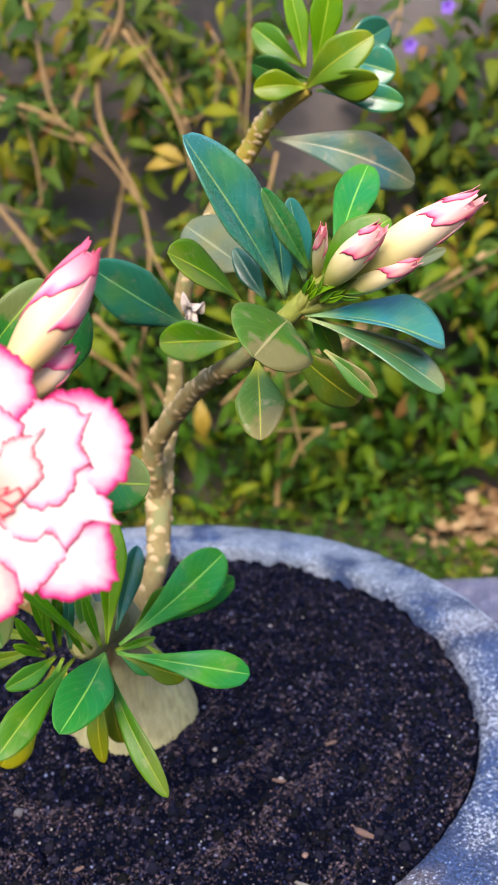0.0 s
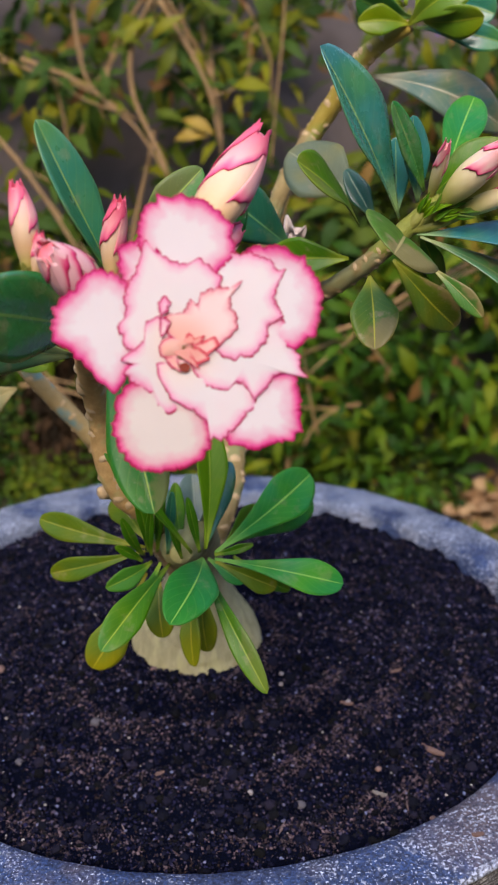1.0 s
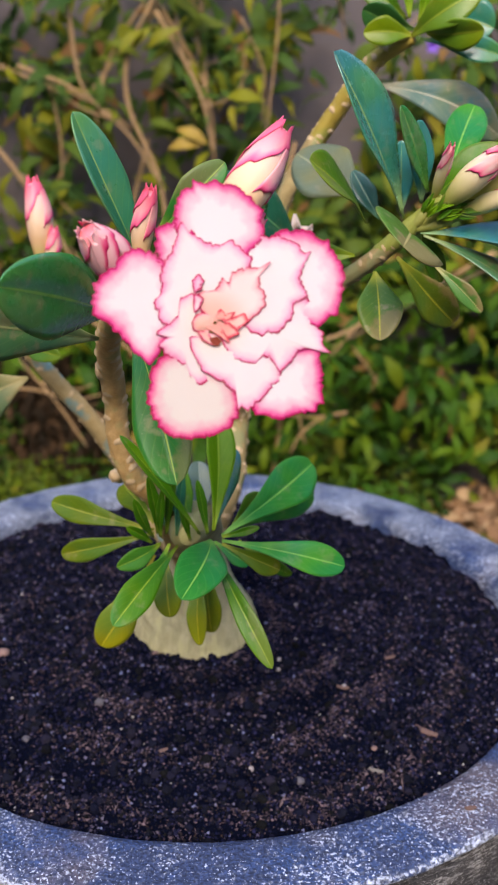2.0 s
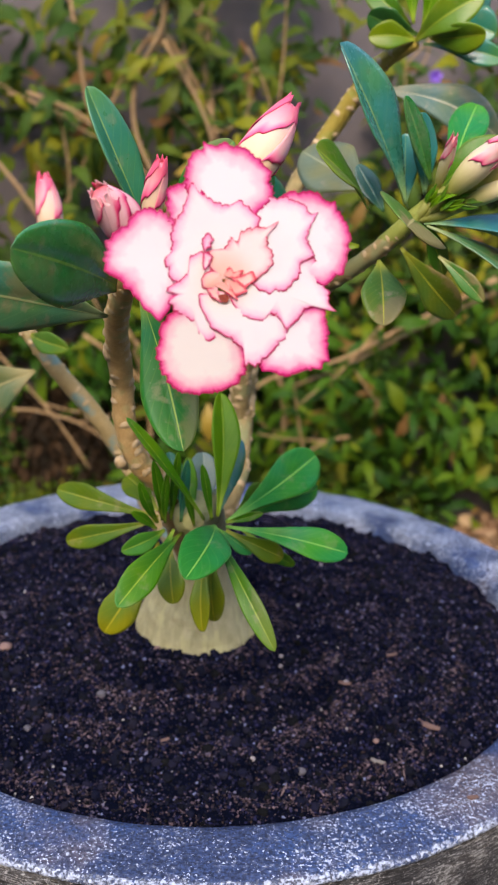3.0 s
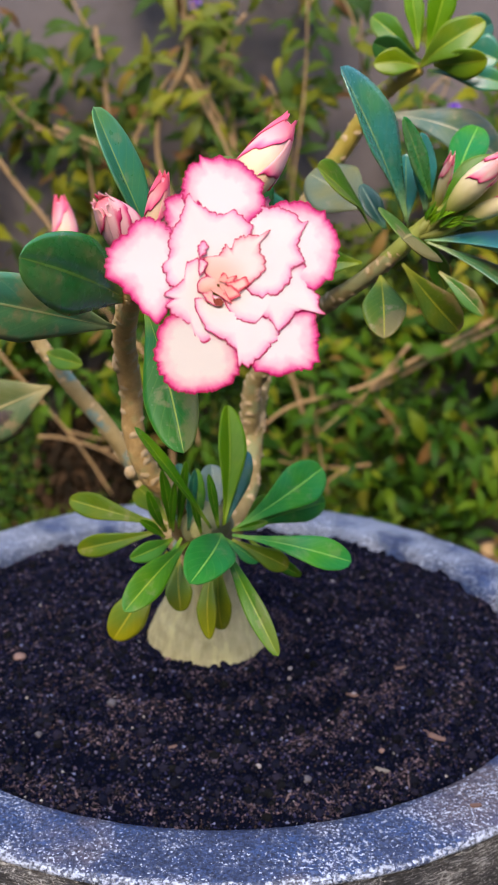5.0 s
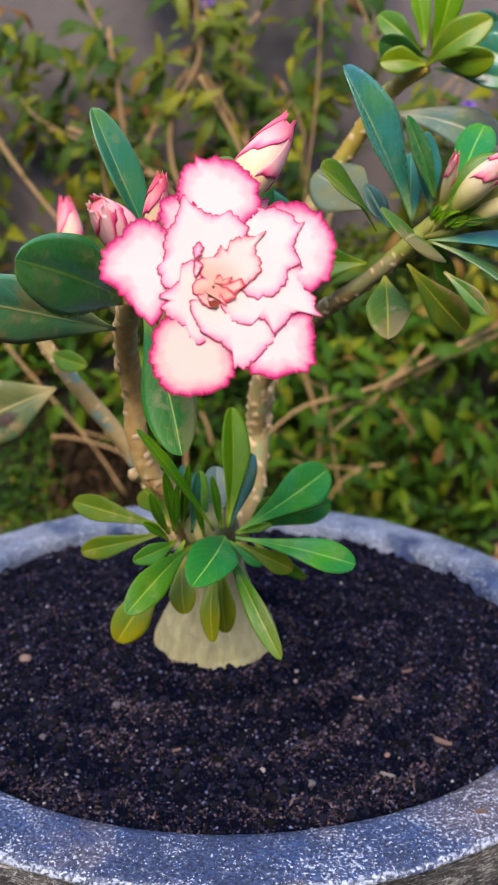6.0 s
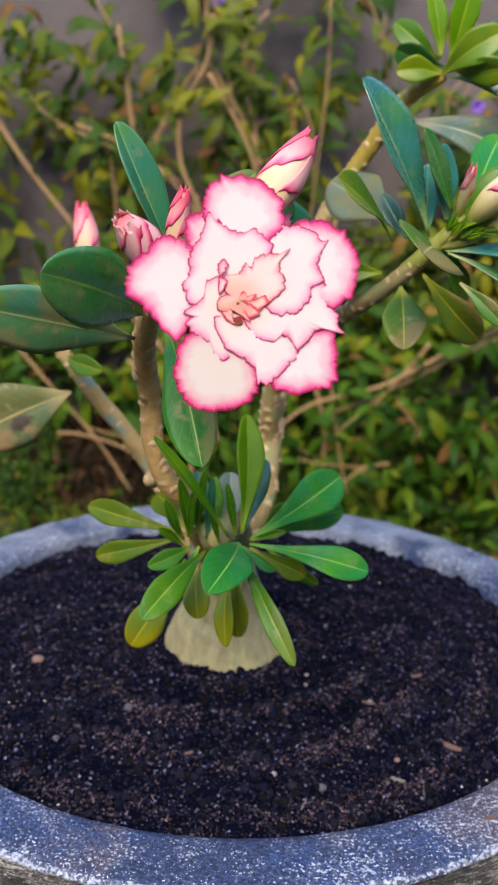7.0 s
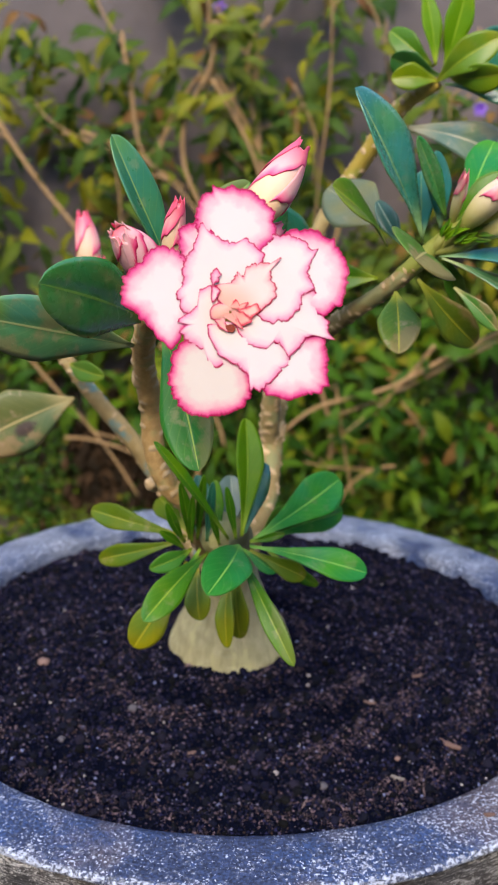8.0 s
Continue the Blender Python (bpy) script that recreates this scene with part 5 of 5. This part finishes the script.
# outer whorl
petal(10, 162, [(-159, 70), (-115, 72), (-65, 72), (-14, 83), (17, 80), (39, 72), (63, 71), (90, 71), (112, 75), (113, 77), (117, 85), (121, 77), (132, 81), (145, 79), (168, 74)], -0.6, 1, PETAL, tilt=-0.15, rise=-0.1, cup=0.05)
petal(-56, 123, [(-149, 39), (-104, 42), (-55, 43), (7, 41), (79, 56), (112, 45), (135, 50), (172, 35)], -0.9, 13, PETAL, tilt=0)
petal(145, 67, [(-138, 75), (-102, 72), (-68, 79), (-41, 81), (-9, 75), (21, 78), (45, 77), (50, 79), (54, 87), (58, 79), (83, 84), (107, 91), (127, 91), (171, 66)], -0.5, 2, PETAL, tilt=-0.15, rise=-0.1, cup=0.05)
petal(114, -99, [(-159, 70), (-132, 69), (-90, 61), (-65, 58), (-40, 74), (-30, 72), (-26, 80), (-22, 72), (-14, 70), (13, 68), (43, 84), (104, 62), (145, 79)], -0.55, 3, PETAL, tilt=-0.15, rise=-0.1, cup=0.05)
petal(-37, -119, [(-176, 76), (-156, 74), (-136, 74), (-117, 73), (-93, 71), (-61, 72), (-40, 83), (-21, 85), (18, 79), (61, 74), (108, 81), (131, 87), (157, 76)], -0.6, 4, PETAL_LOW, tilt=-0.15, rise=-0.1, cup=0.05)
petal(-123, 42, [(-178, 76), (-162, 76), (-148, 62), (-118, 65), (-94, 88), (-81, 108), (-73, 100), (-41, 76), (4, 72), (44, 80), (76, 84), (98, 85), (122, 67), (145, 70), (161, 76)], -0.85, 5, PETAL, tilt=-0.15, rise=-0.1, cup=0.05)
# inner whorl, each overlapping the next
petal(-16, 76, [(-180, 69), (-160, 72), (-155, 90), (-139, 99), (-124, 99), (-110, 75), (-68, 65), (-17, 68), (10, 81), (23, 88), (35, 80), (51, 81), (63, 61), (87, 60), (107, 84), (108, 101), (118, 85), (138, 67), (158, 68)], 0.1, 6, PETAL_INNER, tilt=-0.4, cup=-0.2)
petal(94, 66, [(-150, 81), (-118, 85), (-100, 88), (-80, 82), (-59, 68), (-42, 57), (-19, 67), (11, 52), (36, 86), (39, 74), (53, 85), (79, 78), (109, 83), (119, 71), (123, 89), (140, 85)], 0.1, 7, PETAL_INNER, tilt=-0.4, cup=-0.2)
petal(99, -19, [(-158, 81), (-138, 68), (-123, 59), (-119, 38), (-93, 41), (-81, 64), (-63, 55), (-38, 51), (-20, 62), (-20, 107), (-13, 89), (11, 78), (30, 79), (47, 83), (57, 66), (145, 61), (177, 92)], 0.1, 8, PETAL_INNER, tilt=-0.4, cup=-0.2)
petal(38, -74, [(-178, 58), (-139, 33), (-93, 42), (-90, 80), (-87, 62), (-77, 70), (-55, 66), (-24, 68), (-13, 78), (6, 77), (35, 61), (90, 50), (127, 75), (145, 95), (157, 82)], 0.1, 9, PETAL_INNER, tilt=-0.4, cup=-0.2)
petal(-51, -19, [(-178, 27), (-160, 45), (-126, 38), (-84, 47), (-80, 68), (-73, 83), (-59, 86), (-50, 39), (7, 38), (60, 64), (76, 75), (92, 63), (99, 36), (173, 44)], 0.1, 10, PETAL_INNER, tilt=-0.4, cup=-0.2)
# heart
petal(34, 45, [(-160, 59), (-131, 53), (-90, 42), (-66, 50), (-44, 49), (-19, 56), (4, 53), (20, 48), (37, 54), (41, 89), (48, 60), (62, 54), (91, 40), (114, 22), (118, 36), (160, 32), (173, 59)], 0.62, 11, PETAL_CORE, tilt=-0.2, rise=0.2, cup=-0.15)
petal(-23, 65, [(-170, 11), (-111, 17), (-53, 10), (11, 10), (68, 16), (113, 15)], 1.0, 12, PETAL_INNER, tilt=0)
petal(-23, 37, [(-169, 10), (-109, 25), (-79, 10), (31, 12), (110, 17)], 1.1, 19, PETAL_INNER, tilt=0, teeth=0.5)
petal(-17, 3, [(-143, 20), (-103, 18), (-52, 18), (-6, 19), (32, 19), (86, 17), (135, 17), (174, 18)], 1.2, 14, PETAL_CORE, tilt=0, cup=-4, teeth=0.2, ruffle=0.2)
petal(19, 12, [(-176, 16), (-52, 13), (24, 22), (63, 4), (112, 16)], 1.0, 15, PETAL_HEART, tilt=0.8, cup=0.3, teeth=0.4)
petal(37, -1, [(-79, 10), (13, 23), (53, 24), (165, 23)], 0.95, 16, PETAL_HEART, tilt=-0.8, cup=0.3, teeth=0.4)
petal(19, -7, [(-90, 19), (-21, 28), (48, 12), (144, 19)], 1.1, 20, PETAL_HEART, tilt=0.8, cup=0.3, teeth=0.4)
petal(5, -11, [(-90, 5), (-43, 32), (61, 13), (157, 21)], 1.05, 17, PETAL_HEART, tilt=0.6, cup=0.3, teeth=0.4)
petal(-13, -19, [(-117, 9), (-49, 23), (68, 11), (150, 16)], 1.0, 18, PETAL_CORE, tilt=0.2, cup=0.2, teeth=0.3)
# flat dark disc standing in for the shaded hole of the throat
petal(3, -28, [(-135, 8), (-58, 9), (0, 10), (63, 9), (153, 11)], 1.12, 22, THROAT, tilt=0, teeth=0.1)

# ---- planting in front of the wall ----
SHRUBS = [
    thing("wall_shrub", "straggly climbing shrub with tan stems against the wall", "shrub", (-0.3, 1.86, FLOOR_Z), "shrubs along the wall"),
    thing("wall_shrub", "bare twiggy climbing shrub with arching stems", "shrub", (-0.5, 1.9, FLOOR_Z), "shrubs along the wall"),
    thing("wall_shrub", "low spreading shrub with long slanting twigs over the creeping fig", "shrub", (0.3, 1.82, FLOOR_Z), "shrubs along the wall"),
]
LINES = [[], [], []]


def twig(which, pts, radius):
    p = np.array(pts)
    at = np.array(SHRUBS[which].location)
    me, c, r = tube("twig", p - at, [radius * (1.15 - 0.45 * i / (len(p) - 1)) for i in range(len(p))], TWIG, 7, 5, 0.16, len(LINES[which]))
    part("twig", me, SHRUBS[which])
    LINES[which].append(c + at)


twig(0, [(-0.207, 1.760, 1.019), (-0.216, 1.760, 0.940), (-0.262, 1.760, 0.851), (-0.263, 1.760, 0.757), (-0.214, 1.760, 0.647), (-0.198, 1.760, 0.564), (-0.201, 1.760, 0.502), (-0.221, 1.760, 0.371)], 0.0048)
twig(0, [(-0.219, 1.770, 1.093), (-0.220, 1.770, 0.998), (-0.215, 1.770, 0.920), (-0.294, 1.770, 0.834), (-0.314, 1.770, 0.788)], 0.0038)
twig(0, [(-0.212, 1.750, 0.918), (-0.154, 1.750, 0.825), (-0.125, 1.750, 0.760), (-0.108, 1.750, 0.677)], 0.0039)
twig(0, [(-0.132, 1.790, 0.943), (-0.141, 1.790, 0.883), (-0.123, 1.790, 0.802), (-0.119, 1.790, 0.718)], 0.0033)
twig(0, [(-0.108, 1.810, 1.034), (-0.149, 1.810, 0.975), (-0.136, 1.810, 0.864), (-0.146, 1.810, 0.802)], 0.0026)
twig(0, [(-0.207, 1.790, 1.049), (-0.190, 1.790, 0.962), (-0.168, 1.790, 0.862), (-0.144, 1.790, 0.728)], 0.0026)
twig(0, [(-0.611, 1.710, 0.846), (-0.542, 1.710, 0.742), (-0.470, 1.710, 0.651), (-0.424, 1.710, 0.583), (-0.366, 1.710, 0.482)], 0.0045)
twig(0, [(-0.500, 1.770, 0.821), (-0.452, 1.770, 0.806), (-0.409, 1.770, 0.784), (-0.392, 1.770, 0.703), (-0.391, 1.770, 0.628)], 0.0027)
twig(0, [(-0.376, 1.750, 0.969), (-0.363, 1.750, 0.906), (-0.344, 1.750, 0.787), (-0.260, 1.750, 0.706), (-0.205, 1.750, 0.622)], 0.0032)
twig(1, [(-0.464, 1.770, 0.823), (-0.386, 1.770, 0.796), (-0.338, 1.770, 0.770), (-0.261, 1.770, 0.720)], 0.0037)
twig(1, [(-0.492, 1.790, 0.656), (-0.475, 1.790, 0.624), (-0.397, 1.790, 0.516), (-0.337, 1.790, 0.414)], 0.0039)
twig(1, [(-0.389, 1.810, 1.006), (-0.371, 1.810, 0.867), (-0.346, 1.810, 0.767), (-0.418, 1.810, 0.599)], 0.0031)
twig(1, [(-0.239, 1.830, 0.938), (-0.286, 1.830, 0.874), (-0.347, 1.830, 0.771)], 0.0038)
twig(1, [(-0.209, 1.790, 0.933), (-0.142, 1.790, 0.828), (-0.114, 1.790, 0.755), (-0.108, 1.790, 0.640), (-0.119, 1.790, 0.515)], 0.0037)
twig(1, [(-0.133, 1.830, 0.988), (-0.130, 1.830, 0.896), (-0.118, 1.830, 0.759)], 0.0025)
twig(2, [(0.415, 1.690, 0.520), (0.337, 1.690, 0.470), (0.234, 1.690, 0.413), (0.130, 1.690, 0.355), (0.001, 1.690, 0.315), (-0.075, 1.690, 0.253)], 0.0046)
twig(2, [(0.422, 1.710, 0.491), (0.321, 1.710, 0.439), (0.196, 1.710, 0.369), (0.143, 1.710, 0.338), (0.046, 1.710, 0.297)], 0.0040)
twig(2, [(0.221, 1.690, 0.443), (0.182, 1.690, 0.390), (0.131, 1.690, 0.327), (0.116, 1.690, 0.304)], 0.0033)
twig(2, [(0.005, 1.790, 1.079), (0.007, 1.790, 0.984), (0.004, 1.790, 0.865), (-0.007, 1.790, 0.752), (-0.015, 1.790, 0.635)], 0.0022)
twig(2, [(0.035, 1.730, 0.378), (0.050, 1.730, 0.286), (0.069, 1.730, 0.181), (0.083, 1.730, 0.121)], 0.0028)
twig(2, [(0.165, 1.730, 0.190), (0.120, 1.730, 0.180), (0.076, 1.730, 0.145), (0.055, 1.730, 0.102)], 0.0028)
twig(2, [(0.271, 1.760, 1.011), (0.261, 1.760, 0.896), (0.200, 1.760, 0.875), (0.130, 1.760, 0.830)], 0.0019)
twig(2, [(0.056, 1.770, 1.076), (0.089, 1.770, 1.020), (0.115, 1.770, 0.934), (0.128, 1.770, 0.885)], 0.0019)
twig(2, [(-0.062, 1.790, 0.914), (-0.034, 1.790, 0.864), (-0.016, 1.790, 0.814), (-0.018, 1.790, 0.730)], 0.0020)
twig(1, [(-0.313, 1.750, 0.422), (-0.264, 1.750, 0.365), (-0.200, 1.750, 0.271), (-0.182, 1.750, 0.212)], 0.0047)
twig(1, [(-0.371, 1.770, 0.375), (-0.288, 1.770, 0.315), (-0.200, 1.770, 0.224)], 0.0041)
twig(1, [(-0.502, 1.710, 0.234), (-0.445, 1.710, 0.230), (-0.354, 1.710, 0.199), (-0.240, 1.710, 0.108)], 0.0028)
twig(1, [(-0.591, 1.730, 0.415), (-0.548, 1.730, 0.360), (-0.426, 1.730, 0.214), (-0.358, 1.730, 0.108)], 0.0035)

for k, (x, y) in enumerate(((-0.27, 1.9), (-0.80, 1.93), (0.02, 1.9))):
    twig(k, [(x, y, FLOOR_Z - 0.01), (x + 0.02, y - 0.02, 0.2), (x - 0.03, y - 0.03, 0.42), (x + 0.03, y - 0.02, 0.7)], 0.0055)

# thin side shoots that fork off the main twigs
shoot_rng = np.random.default_rng(17)
for k in range(3):
    for c in list(LINES[k]):
        for n in range(1):
            p = c[shoot_rng.integers(1, len(c) - 1)]
            d = np.array([shoot_rng.normal(0, 0.7), shoot_rng.normal(-0.1, 0.25), shoot_rng.normal(0.35, 0.6)])
            ln = shoot_rng.uniform(0.08, 0.2)
            q = p + unit(d) * ln
            if 0.03 < q[2] and q[1] < 2.02:
                twig(k, [tuple(p), tuple((p + q) / 2 + shoot_rng.normal(0, 0.012, 3)), tuple(q)], 0.0019)

LEAF_OUT = ((0.0, 0.03), (0.18, 0.26), (0.38, 0.44), (0.6, 0.45), (0.82, 0.24), (1.0, 0.01))


FIG_OUT = ((0.0, 0.05), (0.35, 0.48), (0.72, 0.40), (1.0, 0.02))


def blades(name, places, mat, parent, at, droop=0.5, shape=LEAF_OUT):
    """Many small leaves in one mesh: places holds (point, length, width, direction, facing)."""
    V, Fc = [], []
    for p, length, width, d, f in places:
        d = unit(d)
        sd = unit(np.cross(d, f))
        n = np.cross(sd, d)
        k = len(V)
        for s, w in shape:
            c = p + d * length * s + n * length * (0.16 * math.sin(math.pi * s) - 0.2 * droop * s * s)
            V += [c - sd * width * w + n * width * w * 0.16 - at, c - at, c + sd * width * w + n * width * w * 0.16 - at]
        for i in range(len(shape) - 1):
            a = k + 3 * i
            Fc += [(a, a + 1, a + 4, a + 3), (a + 1, a + 2, a + 5, a + 4)]
    me = mesh_from(name, V, Fc, mat)
    return part(name, me, parent) if parent else new(name, me)


def clump(which, zones, per_twig, seed):
    rg = np.random.default_rng(seed)
    at = np.array(SHRUBS[which].location)
    out = []

    def add(p, size):
        d = np.array([rg.normal(0, 0.75), rg.normal(-0.35, 0.4), rg.normal(-0.50, 0.5)])
        f = unit(np.array([rg.normal(0, 0.5), -0.8 + rg.normal(0, 0.3), 0.7 + rg.normal(0, 0.3)]))
        ln = size * rg.uniform(0.6, 1.7)
        out.append((p, ln, ln * rg.uniform(0.26, 0.42), d, f))
    for c in LINES[which]:
        for q in rg.integers(0, len(c), per_twig):
            if c[q][2] > 0.12 and not (-0.58 < c[q][0] < -0.30 and c[q][2] < 0.30):
                add(c[q] + rg.normal(0, 0.014, 3) + np.array([0, 0.02, 0]), 0.046)
    for x0, x1, z0, z1, count in zones:
        groups = max(count // 5, 1)
        for g in range(groups):
            cc = np.array([rg.uniform(x0, x1), rg.uniform(1.86, 2.0), rg.uniform(z0, z1)])
            for q in range(5):
                add(cc + rg.normal(0, 0.03, 3) * np.array([1, 0.6, 1]), 0.052)
    high, low = [p for p in out if p[0][2] > 0.50], [p for p in out if p[0][2] <= 0.50]
    tagged(blades("foliage", high, BUSH, SHRUBS[which], at, 1.0), "dull olive-green pointed leaves", kind="stuff")
    tagged(blades("low_foliage", low, BUSH_LOW, SHRUBS[which], at, 1.0), "deep green drooping pointed leaves", kind="stuff")


clump(0, [(-0.36, 0.06, 0.86, 1.25, 270), (-0.25, 0.1, 0.58, 0.9, 94)], 8, 21)
clump(1, [(-0.9, -0.36, 0.68, 1.03, 351), (-0.9, -0.36, 0.28, 0.7, 330), (-0.4, 0.0, 0.15, 0.6, 162)], 8, 22)
clump(2, [(0.02, 0.65, 0.04, 0.5, 445), (0.22, 0.65, 0.45, 1.05, 380), (0.28, 0.75, 0.35, 0.85, 260), (0.0, 0.4, 0.4, 0.7, 81), (-0.28, 0.62, -0.1, 0.26, 330)], 8, 23)

for x, z in ((-0.203, 1.045), (0.29, 0.875), (0.355, 0.935)):
    V = [((x, 1.8, z), 0.016, 0.014, (math.cos(a), -0.5, math.sin(a)), (0, -1, 0.3)) for a in (0.2, 1.4, 2.7, 4.0, 5.2)]
    blades("blossom", [(np.array(p), l, w, np.array(d), np.array(f)) for p, l, w, d, f in V], VIOLET, SHRUBS[0], np.array(SHRUBS[0].location), 0.2)["label"] = "small violet blossom"

rg_young = np.random.default_rng(44)
yellow = blades("yellow_leaf", [(np.array((-0.121, 1.76, 0.245)), 0.085, 0.036, np.array((0.05, -0.1, -1.0)), np.array((0.1, -1.0, 0.1)))], YELLOW_LEAF, SHRUBS[2], np.array(SHRUBS[2].location), 0.4)
yellow["label"] = "single yellowed hanging leaf"
for k, (dx, dz) in enumerate(((0.0, 0.0), (-0.015, -0.035))):
    blades("yellow_leaf", [(np.array((-0.177 + dx, 1.76, 0.721 + dz)), 0.065, 0.028, np.array((0.9, -0.2, -0.35 + 0.5 * k)), np.array((0.1, -0.8, 0.6)))], YELLOW_LEAF, SHRUBS[0], np.array(SHRUBS[0].location), 0.4)["label"] = "yellowed leaf"

# young yellow-green leaves on the middle stems
out = []
for n in range(32):
    p = np.array([rg_young.uniform(-0.33, -0.10), rg_young.uniform(1.72, 1.80), rg_young.uniform(0.84, 1.08)])
    ln = rg_young.uniform(0.045, 0.085)
    d = np.array([rg_young.normal(0, 0.8), -0.3, rg_young.normal(-0.3, 0.5)])
    out.append((p, ln, ln * rg_young.uniform(0.25, 0.38), d, np.array([rg_young.normal(0, 0.5), -0.8, 0.7])))
tagged(blades("young_foliage", out, BUSH_YOUNG, SHRUBS[0], np.array(SHRUBS[0].location), 0.8), "fresh yellow-green leaves", kind="stuff")

# creeping fig on the wall
rg = np.random.default_rng(31)
out = []
while len(out) < 34000:
    x, z = rg.uniform(-1.35, 1.35), rg.uniform(FLOOR_Z, 0.80)
    den = noise.noise(Vector((x * 3.1, z * 3.1, 0))) + 0.7 * noise.noise(Vector((x * 11, z * 11, 4)))
    limit = (0.66 if x > 0.05 else 0.50) + 0.10 * noise.noise(Vector((x * 4, 2, 0)))
    bare = 1.2 * math.exp(-((x + 0.44) / 0.12) ** 4 - ((z - 0.10) / 0.16) ** 4)
    if z > limit or den < -0.34 + 0.9 * max(0, z - limit + 0.15) + bare:
        continue
    # the mat swells out in cushions
    swell = 0.07 * max(0.0, noise.noise(Vector((x * 8, z * 8, 11))) + 0.25)
    d = np.array([rg.normal(0, 0.7), -0.45, rg.normal(-0.5, 0.5)])
    f = np.array([rg.normal(0, 0.35), -1.0, 0.55 + rg.normal(0, 0.3)])
    ln = rg.uniform(0.008, 0.016)
    out.append((np.array([x, rg.uniform(1.985, 2.035) - swell, z]), ln, ln * 0.95, d, f))
while len(out) < 38500:
    x, y = rg.uniform(-1.3, 1.0), rg.uniform(1.6, 2.03)
    if math.hypot(x - 0.57, y - 1.86) < 0.15 or noise.noise(Vector((x * 9, y * 9, 3))) < -0.25:
        continue
    h = 0.05 + 0.05 * noise.noise(Vector((x * 5, y * 5, 7))) + 0.18 * max(0, (y - 1.8) / 0.25)
    d = np.array([rg.normal(0, 0.7), -0.6, rg.normal(-0.1, 0.5)])
    f = np.array([rg.normal(0, 0.4), -0.7, 0.8 + rg.normal(0, 0.3)])
    ln = rg.uniform(0.010, 0.024)
    out.append((np.array([x, y, FLOOR_Z + max(0.01, h * rg.uniform(0.3, 1.0))]), ln, ln * rg.uniform(0.5, 0.95), d, f))
fig = blades("creeping_fig", out, FIG, None, np.zeros(3), 0.3, FIG_OUT)
tagged(fig, "dense small-leaved creeping fig covering the lower wall", "climber", kind="stuff")

# dark brown blades added so that the bare gap in the fig reads dark
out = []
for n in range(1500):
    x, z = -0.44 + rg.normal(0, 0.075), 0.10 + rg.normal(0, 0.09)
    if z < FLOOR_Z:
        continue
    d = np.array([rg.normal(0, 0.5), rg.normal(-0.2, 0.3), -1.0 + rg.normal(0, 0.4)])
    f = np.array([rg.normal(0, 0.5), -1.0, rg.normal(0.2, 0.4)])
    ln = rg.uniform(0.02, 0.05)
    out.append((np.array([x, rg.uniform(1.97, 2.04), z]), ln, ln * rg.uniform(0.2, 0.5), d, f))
tagged(blades("dark_gap_fill", out, GAP_FILL, None, np.zeros(3), 0.5), "dark brown leaves and stalks added to darken the bare gap", "dead foliage", kind="stuff")

# leaf litter at the wall's foot
out = []
for n in range(900):
    x, y = rg.normal(0.58, 0.09), min(rg.normal(1.84, 0.07), 2.02)
    h = 0.10 * math.exp(-((x - 0.58) / 0.14) ** 2 - ((y - 1.86) / 0.12) ** 2)
    d = np.array([rg.normal(), rg.normal(), rg.normal(0, 0.35)])
    f = np.array([rg.normal(0, 0.4), rg.normal(0, 0.4) - 0.3, 1.0])
    ln = rg.uniform(0.02, 0.045)
    out.append((np.array([x, y, FLOOR_Z + 0.012 + h * rg.random()]), ln, ln * 0.8, d, f))
tagged(blades("leaf_litter", out, DEAD, None, np.zeros(3), -0.6), "heap of dry orange-brown fallen leaves on the ground", "leaf litter", kind="stuff")

me, c, r = tube("cable", [(-0.135, 1.97, 2.2), (-0.135, 1.968, 1.3), (-0.130, 1.965, 1.0), (-0.122, 1.97, 0.85), (-0.12, 2.04, 0.78)], [0.0022] * 5, CABLE, 8, 6)
tagged(new("cable", me), "thin dark cable hanging down the wall", "cable")
